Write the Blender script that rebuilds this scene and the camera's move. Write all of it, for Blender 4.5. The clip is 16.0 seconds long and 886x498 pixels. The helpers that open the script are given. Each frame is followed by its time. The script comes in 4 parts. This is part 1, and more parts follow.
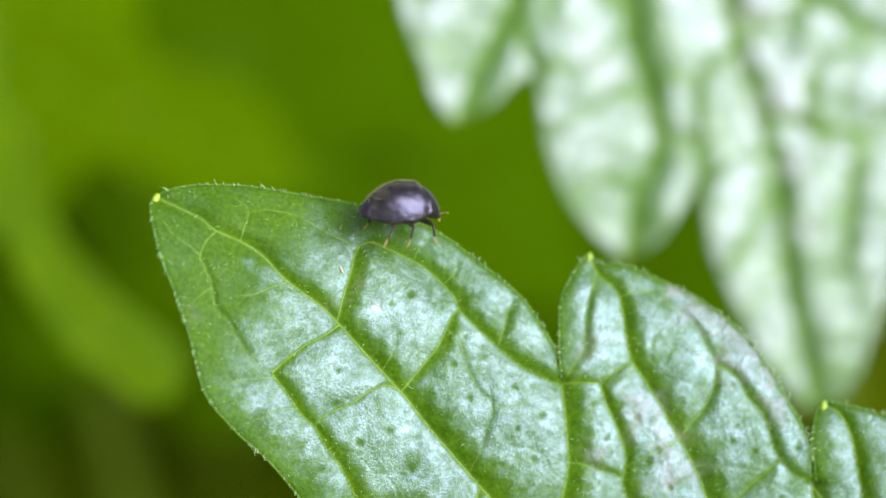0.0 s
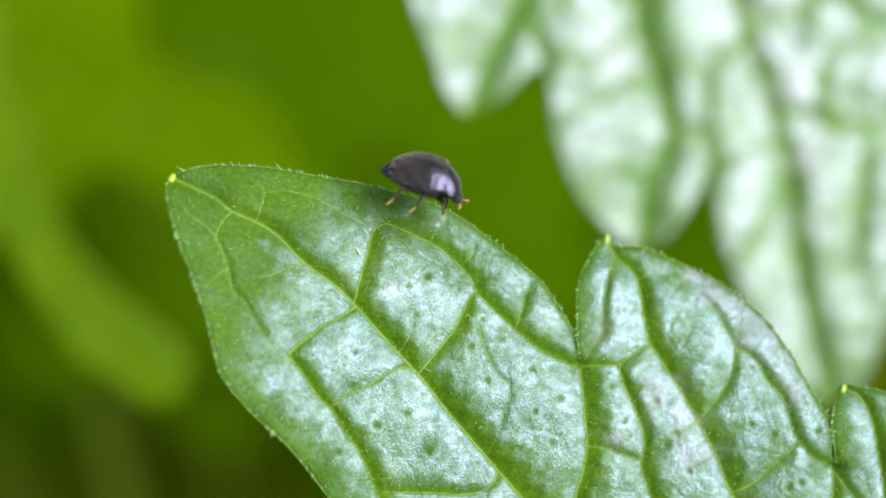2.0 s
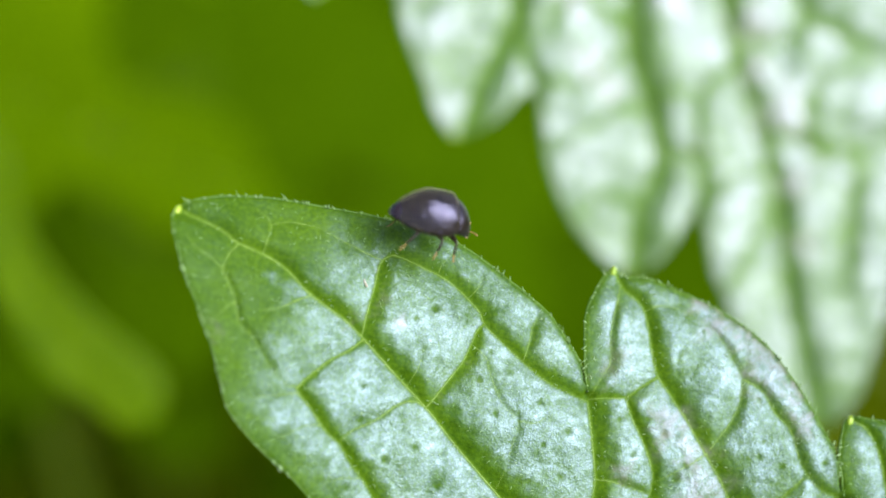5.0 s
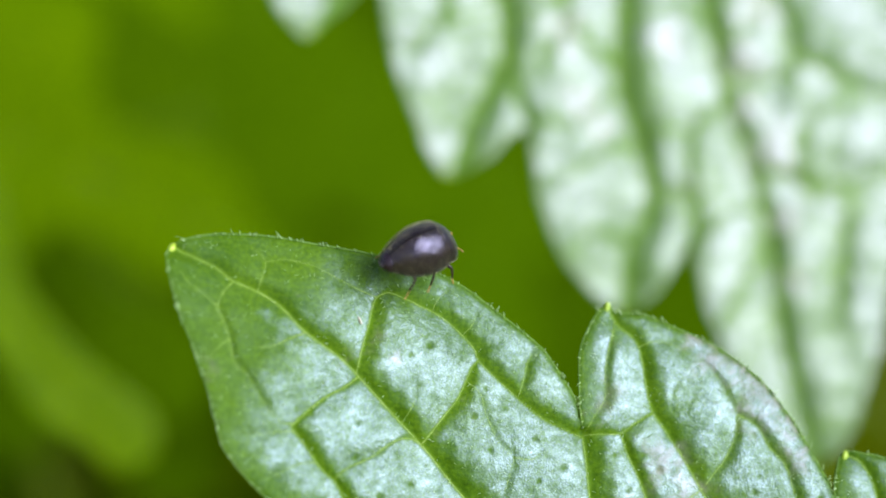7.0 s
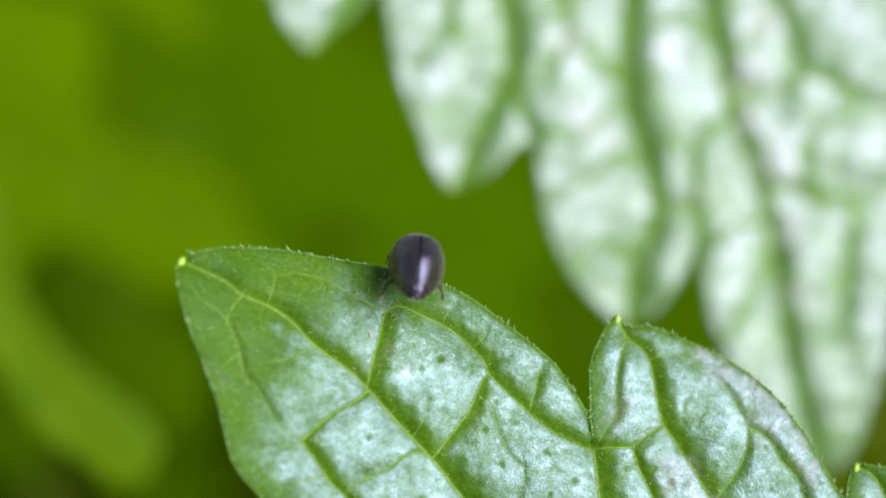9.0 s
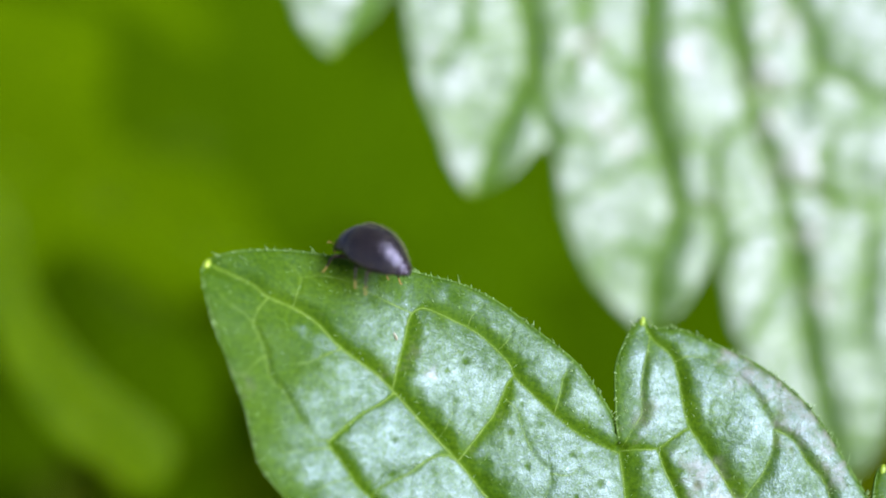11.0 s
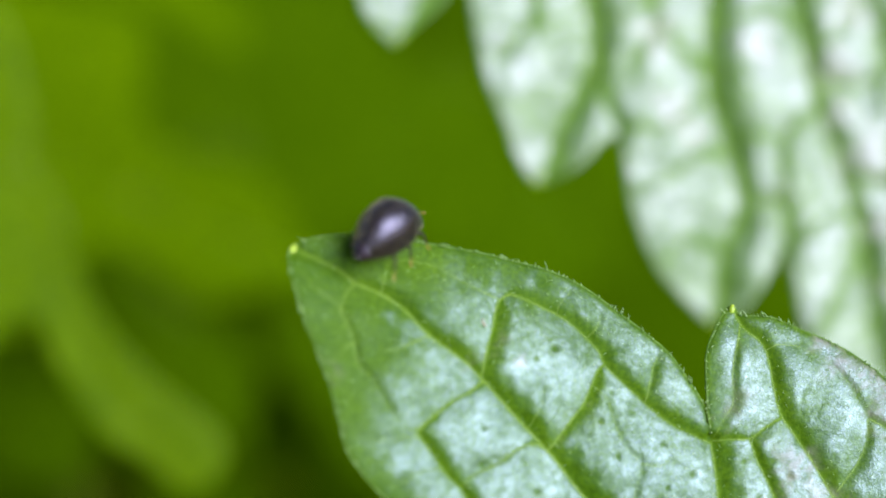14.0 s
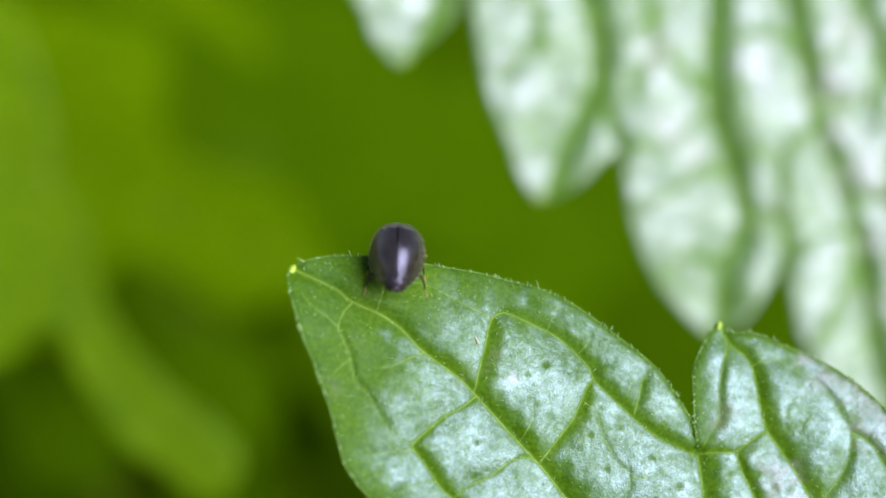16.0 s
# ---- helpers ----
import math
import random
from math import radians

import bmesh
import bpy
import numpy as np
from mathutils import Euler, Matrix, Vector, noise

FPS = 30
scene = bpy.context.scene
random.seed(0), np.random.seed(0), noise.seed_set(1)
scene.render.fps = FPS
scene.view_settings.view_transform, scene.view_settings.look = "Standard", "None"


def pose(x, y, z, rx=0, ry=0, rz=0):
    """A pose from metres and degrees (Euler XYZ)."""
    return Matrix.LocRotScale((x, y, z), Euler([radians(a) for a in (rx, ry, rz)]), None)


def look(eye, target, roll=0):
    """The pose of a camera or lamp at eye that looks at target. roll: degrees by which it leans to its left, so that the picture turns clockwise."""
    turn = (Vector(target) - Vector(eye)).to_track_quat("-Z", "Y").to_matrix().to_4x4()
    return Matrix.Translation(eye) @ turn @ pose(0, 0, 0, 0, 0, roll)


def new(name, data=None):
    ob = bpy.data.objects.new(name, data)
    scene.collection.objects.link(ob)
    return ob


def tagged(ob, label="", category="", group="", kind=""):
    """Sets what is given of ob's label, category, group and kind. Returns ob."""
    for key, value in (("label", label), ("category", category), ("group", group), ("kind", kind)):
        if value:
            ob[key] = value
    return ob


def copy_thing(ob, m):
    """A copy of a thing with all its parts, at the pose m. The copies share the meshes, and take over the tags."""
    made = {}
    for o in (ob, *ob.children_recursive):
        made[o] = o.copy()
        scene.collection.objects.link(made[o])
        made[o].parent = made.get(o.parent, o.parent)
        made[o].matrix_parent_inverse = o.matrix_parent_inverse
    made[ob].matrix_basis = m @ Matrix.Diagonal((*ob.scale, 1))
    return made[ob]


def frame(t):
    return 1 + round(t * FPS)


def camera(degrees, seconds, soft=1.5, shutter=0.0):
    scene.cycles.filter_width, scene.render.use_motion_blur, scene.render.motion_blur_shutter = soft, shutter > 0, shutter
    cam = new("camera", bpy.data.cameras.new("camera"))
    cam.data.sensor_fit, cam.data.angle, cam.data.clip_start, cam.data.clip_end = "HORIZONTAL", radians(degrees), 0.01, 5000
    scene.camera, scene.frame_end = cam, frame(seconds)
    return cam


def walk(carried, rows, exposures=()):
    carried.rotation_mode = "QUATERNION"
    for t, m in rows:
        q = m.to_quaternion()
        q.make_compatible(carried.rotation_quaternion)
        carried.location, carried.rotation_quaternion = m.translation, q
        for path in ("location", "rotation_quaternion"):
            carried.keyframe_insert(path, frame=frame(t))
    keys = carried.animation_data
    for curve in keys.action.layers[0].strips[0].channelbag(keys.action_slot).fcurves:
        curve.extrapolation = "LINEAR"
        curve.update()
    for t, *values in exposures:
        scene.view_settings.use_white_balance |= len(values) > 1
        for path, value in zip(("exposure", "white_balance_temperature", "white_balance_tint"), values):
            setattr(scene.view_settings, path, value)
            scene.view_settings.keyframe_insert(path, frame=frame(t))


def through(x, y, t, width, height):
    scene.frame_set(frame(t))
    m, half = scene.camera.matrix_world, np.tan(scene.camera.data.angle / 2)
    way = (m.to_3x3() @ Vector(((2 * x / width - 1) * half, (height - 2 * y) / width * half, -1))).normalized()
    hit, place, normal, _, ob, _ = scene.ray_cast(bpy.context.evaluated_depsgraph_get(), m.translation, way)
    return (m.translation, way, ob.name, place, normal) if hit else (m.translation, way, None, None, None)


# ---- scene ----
cam = camera(30, 16.0, soft=1.9)
cam.data.dof.use_dof = True
cam.data.dof.focus_distance = 0.0592
cam.data.dof.aperture_fstop = 20.0

CAMERA_ROWS = [
    (0, pose(0.00000, -0.04596, 0.28857, 50.000, -0.000, -0.000)),
    (0.5, pose(-0.00074, -0.04617, 0.28824, 50.057, -0.391, -0.507)),
    (1, pose(0.00060, -0.04664, 0.28808, 50.211, 0.531, 0.695)),
    (1.5, pose(-0.00132, -0.04663, 0.28733, 50.811, -0.235, -0.534)),
    (2, pose(-0.00090, -0.04655, 0.28717, 50.751, -0.105, -0.263)),
    (2.5, pose(-0.00117, -0.04639, 0.28707, 50.563, -0.267, -0.489)),
    (3, pose(-0.00205, -0.04553, 0.28748, 49.996, -0.979, -1.286)),
    (3.5, pose(-0.00244, -0.04599, 0.28687, 50.981, -1.231, -1.699)),
    (4, pose(-0.00272, -0.04549, 0.28743, 50.821, -1.361, -1.672)),
    (6.5, pose(-0.00338, -0.04558, 0.28738, 52.138, -1.248, -1.986)),
    (7, pose(-0.00331, -0.04571, 0.28731, 52.546, -1.322, -2.193)),
    (7.5, pose(-0.00324, -0.04560, 0.28770, 52.596, -1.161, -2.113)),
    (8, pose(-0.00369, -0.04557, 0.28773, 52.802, -1.335, -2.323)),
    (8.5, pose(-0.00393, -0.04552, 0.28738, 52.931, -1.418, -2.503)),
    (11, pose(-0.00474, -0.04555, 0.28686, 53.341, -1.180, -2.538)),
    (11.5, pose(-0.00601, -0.04536, 0.28668, 53.148, -1.110, -2.377)),
    (12, pose(-0.00787, -0.04506, 0.28617, 53.358, -0.841, -2.242)),
    (12.5, pose(-0.00830, -0.04499, 0.28585, 53.421, -0.453, -1.854)),
    (13, pose(-0.00790, -0.04466, 0.28556, 53.314, -0.485, -1.903)),
    (13.5, pose(-0.00770, -0.04453, 0.28533, 53.556, -0.768, -2.313)),
    (14, pose(-0.00740, -0.04493, 0.28542, 53.635, -0.922, -2.288)),
    (14.5, pose(-0.00700, -0.04514, 0.28631, 53.212, -0.923, -2.163)),
    (15, pose(-0.00680, -0.04604, 0.28687, 53.858, -0.721, -2.080)),
    (15.5, pose(-0.00656, -0.04641, 0.28698, 54.142, -0.381, -1.733)),
    (16, pose(-0.00613, -0.04640, 0.28715, 53.799, -0.197, -1.426)),
]
walk(cam, CAMERA_ROWS, exposures=[(0, 1.0), (4, 1.0), (7, 0.93), (11, 0.87), (16, 0.87)])

# ---- light: a bright overcast sky with the sun's soft glow high on the right ----
SUN_ELEVATION, SUN_AZIMUTH = 41, 126          # degrees; azimuth clockwise from +y
world = bpy.data.worlds.new("overcast_sky")
scene.world = world
world.use_nodes = True
sky = world.node_tree.nodes.new("ShaderNodeTexSky")
sky.sky_type = "NISHITA"
sky.sun_disc = False
sky.sun_elevation, sky.sun_rotation = radians(SUN_ELEVATION), radians(SUN_AZIMUTH)
backdrop = world.node_tree.nodes["Background"]
world.node_tree.links.new(sky.outputs[0], backdrop.inputs[0])
backdrop.inputs[1].default_value = 0.07

sun_data = bpy.data.lights.new("sun", "SUN")
sun_data.energy, sun_data.angle, sun_data.color = 4.6, radians(50), (0.775, 0.83, 0.98)
sun = new("sun", sun_data)
e, a = radians(SUN_ELEVATION), radians(SUN_AZIMUTH)
sun.matrix_basis = look((math.sin(a) * math.cos(e), math.cos(a) * math.cos(e), math.sin(e)), (0, 0, 0))


# ---- materials ----
def material(name):
    m = bpy.data.materials.new(name)
    m.use_nodes = True
    t = m.node_tree
    return m, t, t.nodes["Principled BSDF"]


def add(t, kind, **values):
    n = t.nodes.new(kind)
    for key, value in values.items():
        n.inputs[key].default_value = value
    return n


def noise_node(t, scale, detail=4.0, rough=0.55):
    place = t.nodes.get("Texture Coordinate") or t.nodes.new("ShaderNodeTexCoord")
    n = add(t, "ShaderNodeTexNoise", Scale=scale, Detail=detail, Roughness=rough)
    t.links.new(place.outputs["Object"], n.inputs["Vector"])
    return n.outputs["Fac"]


def ramp(t, fac, stops):
    n = t.nodes.new("ShaderNodeValToRGB")
    while len(n.color_ramp.elements) < len(stops):
        n.color_ramp.elements.new(0.5)
    for el, (at, colour) in zip(n.color_ramp.elements, stops):
        el.position, el.color = at, (*colour, 1)
    t.links.new(fac, n.inputs[0])
    return n.outputs[0]


def mix(t, fac, one, two, blend="MIX"):
    n = t.nodes.new("ShaderNodeMix")
    n.data_type, n.blend_type = "RGBA", blend
    for socket, value in ((n.inputs[0], fac), (n.inputs[6], one), (n.inputs[7], two)):
        if isinstance(value, (int, float)):
            socket.default_value = value
        elif isinstance(value, tuple):
            socket.default_value = (*value, 1)
        else:
            t.links.new(value, socket)
    return n.outputs[2]


def bump(t, height, distance, strength, after=None):
    n = add(t, "ShaderNodeBump", Strength=strength, Distance=distance)
    t.links.new(height, n.inputs["Height"])
    if after is not None:
        t.links.new(after, n.inputs["Normal"])
    return n.outputs[0]


def attribute(t, name):
    n = t.nodes.new("ShaderNodeAttribute")
    n.attribute_name = name
    return n.outputs["Fac"]


def leaf_material(name, dark, light, rib, gloss=1.0, ior=1.6, rough=0.42, grain=9000.0, through=0.3, relief=0.5, patch=900, tint=(0.86, 0.88, 1.0), stained=0.5, net=0, dried=(0.28, 0.255, 0.21)):
    """Leaf skin: mottled green, paler along the ribs, waxy with a fine grain, and letting some light through."""
    m, t, p = material(name)
    blotch = ramp(t, noise_node(t, 420, 5), [(0.3, dark), (0.72, light)])
    speck = ramp(t, noise_node(t, grain * 0.5, 3), [(0.36, (0.62, 0.7, 0.6)), (0.68, (1.25, 1.2, 1.3))])
    base = mix(t, 0.8, blotch, speck, "MULTIPLY")
    stain = ramp(t, noise_node(t, 260, 6, 0.7), [(0.60, (0.0,) * 3), (0.74, (stained,) * 3)])
    base = mix(t, stain, base, (0.24, 0.21, 0.15))
    if stained:
        dust = ramp(t, noise_node(t, 2600, 5, 0.7), [(0.38, (0.1,) * 3), (0.6, (0.75,) * 3)])
        base = mix(t, mix(t, 1.0, dust, attribute(t, "soil"), "MULTIPLY"), base, dried)
    base = mix(t, attribute(t, "vein"), base, rib)
    t.links.new(base, p.inputs["Base Color"])
    grit = t.nodes.new("ShaderNodeTexVoronoi")          # the domed cells of the skin
    grit.inputs["Scale"].default_value = grain
    t.links.new(t.nodes["Texture Coordinate"].outputs["Object"], grit.inputs["Vector"])
    domes = ramp(t, grit.outputs["Distance"], [(0.0, (1, 1, 1)), (0.75, (0, 0, 0))])
    dulled = ramp(t, noise_node(t, patch, 6, 0.65), [(0.34, (gloss * 0.26,) * 3), (0.62, (gloss,) * 3)])
    dulled = mix(t, 0.75, dulled, ramp(t, noise_node(t, patch * 3.4, 4, 0.6), [(0.34, (0.45,) * 3), (0.60, (1.15,) * 3)]), "MULTIPLY")          # small dull flecks
    skin_gloss = mix(t, 0.62, dulled, ramp(t, grit.outputs["Distance"], [(0.12, (1.3,) * 3), (0.62, (0.2,) * 3)]), "MULTIPLY")
    # mask that takes the sky's sheen out of the gloss where slopes turn away
    sheen_cut = attribute(t, "sheen_off")
    skin_gloss = mix(t, sheen_cut, skin_gloss, (gloss * 0.03,) * 3)
    t.links.new(skin_gloss, p.inputs["Specular IOR Level"])
    p.inputs["IOR"].default_value = ior
    p.inputs["Specular Tint"].default_value = (*tint, 1)
    wet = ramp(t, noise_node(t, grain * 0.35, 4), [(0.3, (rough - 0.08,) * 3), (0.72, (rough + 0.14,) * 3)])
    t.links.new(mix(t, sheen_cut, wet, (max(rough, 0.6),) * 3), p.inputs["Roughness"])
    fine = bump(t, domes, 0.000022, relief)
    fine = bump(t, noise_node(t, grain * 0.22, 3), 0.00006, relief * 0.3, fine)
    if net:                           # the finest net of veins, sunk into the skin
        cells = t.nodes.new("ShaderNodeTexVoronoi")
        cells.feature = "DISTANCE_TO_EDGE"
        cells.inputs["Scale"].default_value = net
        grown = add(t, "ShaderNodeVectorMath")
        grown.operation = "MULTIPLY_ADD"
        shift = add(t, "ShaderNodeTexNoise", Scale=net * 1.4, Detail=2.0)
        t.links.new(t.nodes["Texture Coordinate"].outputs["Object"], shift.inputs["Vector"])
        t.links.new(shift.outputs["Color"], grown.inputs[0])
        grown.inputs[1].default_value = (0.35 / net,) * 3
        t.links.new(t.nodes["Texture Coordinate"].outputs["Object"], grown.inputs[2])
        t.links.new(grown.outputs[0], cells.inputs["Vector"])
        fine = bump(t, ramp(t, cells.outputs["Distance"], [(0.0, (0, 0, 0)), (0.10, (1, 1, 1))]), 0.00004, 0.28, fine)
    t.links.new(fine, p.inputs["Normal"])
    glow = t.nodes.new("ShaderNodeBsdfTranslucent")
    t.links.new(mix(t, 1.0, base, (1.5, 1.35, 0.5), "MULTIPLY"), glow.inputs["Color"])
    both = add(t, "ShaderNodeMixShader", Fac=through)
    t.links.new(p.outputs[0], both.inputs[1])
    t.links.new(glow.outputs[0], both.inputs[2])
    t.links.new(both.outputs[0], t.nodes["Material Output"].inputs["Surface"])
    return m


def plain_material(name, one, two, scale, rough, gloss=0.5, relief=0.0, fine=0.0001):
    m, t, p = material(name)
    fac = noise_node(t, scale, 5)
    t.links.new(ramp(t, fac, [(0.3, one), (0.7, two)]), p.inputs["Base Color"])
    p.inputs["Roughness"].default_value = rough
    p.inputs["Specular IOR Level"].default_value = gloss
    if relief:
        t.links.new(bump(t, fac, fine, relief), p.inputs["Normal"])
    return m


SKIN = leaf_material("leaf_skin", (0.054, 0.120, 0.0012), (0.088, 0.168, 0.0025), (0.15, 0.24, 0.012), 1.0, 2.14, 0.41, 15000, through=0.2, relief=0.5, tint=(0.71, 0.86, 1.0), net=750)
FAR_SKIN = leaf_material("far_leaf_skin", (0.09, 0.185, 0.02), (0.14, 0.25, 0.035), (0.10, 0.20, 0.006), 1.0, 2.36, 0.52, 3000, 0.2, 0.2, 330, (0.92, 0.86, 1.0), dried=(0.52, 0.47, 0.43))
SIDE_SKIN = leaf_material("side_leaf_skin", (0.12, 0.215, 0.001), (0.17, 0.28, 0.002), (0.22, 0.28, 0.002), 0.25, 1.5, 0.34, 3000, 0.25, 0.3, stained=0.0)
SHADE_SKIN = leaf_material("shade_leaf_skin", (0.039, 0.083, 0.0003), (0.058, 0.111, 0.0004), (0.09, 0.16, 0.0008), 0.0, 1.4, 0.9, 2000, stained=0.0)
YOUNG_SKIN = leaf_material("young_leaf_skin", (0.082, 0.154, 0.0004), (0.118, 0.198, 0.0006), (0.16, 0.23, 0.001), 0.0, 1.4, 0.9, 2000, stained=0.0)
RIB = plain_material("leaf_rib", (0.12, 0.21, 0.02), (0.23, 0.33, 0.06), 2500, 0.55, 0.25, 0.3, 0.00003)
MARGIN = plain_material("leaf_margin", (0.05, 0.12, 0.002), (0.10, 0.185, 0.012), 1800, 0.5, 0.3, 0.4, 0.00003)
CALLUS = plain_material("leaf_tip", (0.22, 0.34, 0.012), (0.36, 0.45, 0.03), 3000, 0.35)
HAIR = plain_material("leaf_hair", (0.22, 0.38, 0.08), (0.40, 0.52, 0.24), 900, 0.5)
STALK = plain_material("stalk", (0.055, 0.085, 0.003), (0.095, 0.135, 0.006), 300, 0.55, 0.2, 0.4)
SOIL = plain_material("mossy_soil", (0.032, 0.046, 0.0006), (0.06, 0.08, 0.001), 60, 0.95, 0.0, 1.0, 0.004)


# ---- shapes ----
def spline(points, steps=8):
    """A smooth line through the given points."""
    p = np.array(points, float)
    p = np.vstack([2 * p[0] - p[1], p, 2 * p[-1] - p[-2]])
    out = []
    for i in range(1, len(p) - 2):
        a, b, c, d = p[i - 1:i + 3]
        for s in np.arange(steps) / steps:
            out.append(0.5 * (2 * b + (c - a) * s + (2 * a - 5 * b + 4 * c - d) * s * s + (3 * b - a - 3 * c + d) * s ** 3))
    out.append(p[-2])
    return np.array(out)


def to_line(line, u, v):
    """Distance from the places (u, v) to a line, and how far along it the nearest place is, 0 to 1."""
    best, along = np.full(u.shape, 1e9), np.zeros(u.shape)
    for i, (a, b) in enumerate(zip(line[:-1], line[1:])):
        d = b - a
        s = np.clip(((u - a[0]) * d[0] + (v - a[1]) * d[1]) / max(d @ d, 1e-12), 0, 1)
        far = np.hypot(u - a[0] - s * d[0], v - a[1] - s * d[1])
        near = far < best
        best[near], along[near] = far[near], ((i + s) / (len(line) - 1))[near]
    return best, along


def beside_line(line, u, v):
    """Distance from the places (u, v) to a line, on which side they lie (1 to the right of it, -1 to the left), and how far along it."""
    best, side, along = np.full(u.shape, 1e9), np.zeros(u.shape), np.zeros(u.shape)
    for i, (a, b) in enumerate(zip(line[:-1], line[1:])):
        d = b - a
        s = np.clip(((u - a[0]) * d[0] + (v - a[1]) * d[1]) / max(d @ d, 1e-12), 0, 1)
        x, y = u - a[0] - s * d[0], v - a[1] - s * d[1]
        far = np.hypot(x, y)
        near = far < best
        best[near], side[near], along[near] = far[near], ((0.92 * x + 0.39 * y) / (far + 1e-6))[near], ((i + s) / (len(line) - 1))[near]
    return best, side, along


def inside(line, u, v):
    odd = np.zeros(u.shape, bool)
    for a, b in zip(line, np.roll(line, -1, 0)):
        if a[1] != b[1]:
            odd ^= ((a[1] > v) != (b[1] > v)) & (u < (b[0] - a[0]) * (v - a[1]) / (b[1] - a[1]) + a[0])
    return odd


def mesh_of(name, verts, faces, smooth=True):
    me = bpy.data.meshes.new(name)
    me.from_pydata(verts, [], faces)
    if smooth:
        me.polygons.foreach_set("use_smooth", [True] * len(me.polygons))
    me.update()
    return me


def part_mesh(name, me, mat, parent, label=""):
    ob = new(name, me)
    if mat is not None and not me.materials:
        me.materials.append(mat)
    ob.parent = parent
    return tagged(ob, label)


def part(name, bm, mat, parent, label=""):
    me = bpy.data.meshes.new(name)
    bm.normal_update()
    for fc in bm.faces:
        fc.smooth = True
    bm.to_mesh(me)
    bm.free()
    return part_mesh(name, me, mat, parent, label)


def tube(path, radii, sides=8, flat=1.0, up=None):
    """Vertices and faces of a closed tapered tube along a 3D path."""
    path = np.array(path, float)
    verts, faces = [], []
    for i, c in enumerate(path):
        way = Vector(path[min(i + 1, len(path) - 1)] - path[max(i - 1, 0)]).normalized()
        side = way.cross(Vector(up or (0, 0, 1)))
        side = side.normalized() if side.length > 1e-6 else way.orthogonal().normalized()
        top = side.cross(way).normalized()
        for k in range(sides):
            q = 2 * math.pi * k / sides
            verts.append(tuple(Vector(c) + float(radii[i]) * (math.cos(q) * side + flat * math.sin(q) * top)))
    for i in range(len(path) - 1):
        for k in range(sides):
            j = (k + 1) % sides
            faces.append((i * sides + k, i * sides + j, (i + 1) * sides + j, (i + 1) * sides + k))
    faces.append(tuple(range(sides))[::-1])
    faces.append(tuple(range(len(verts) - sides, len(verts))))
    return verts, faces


MM = 0.001


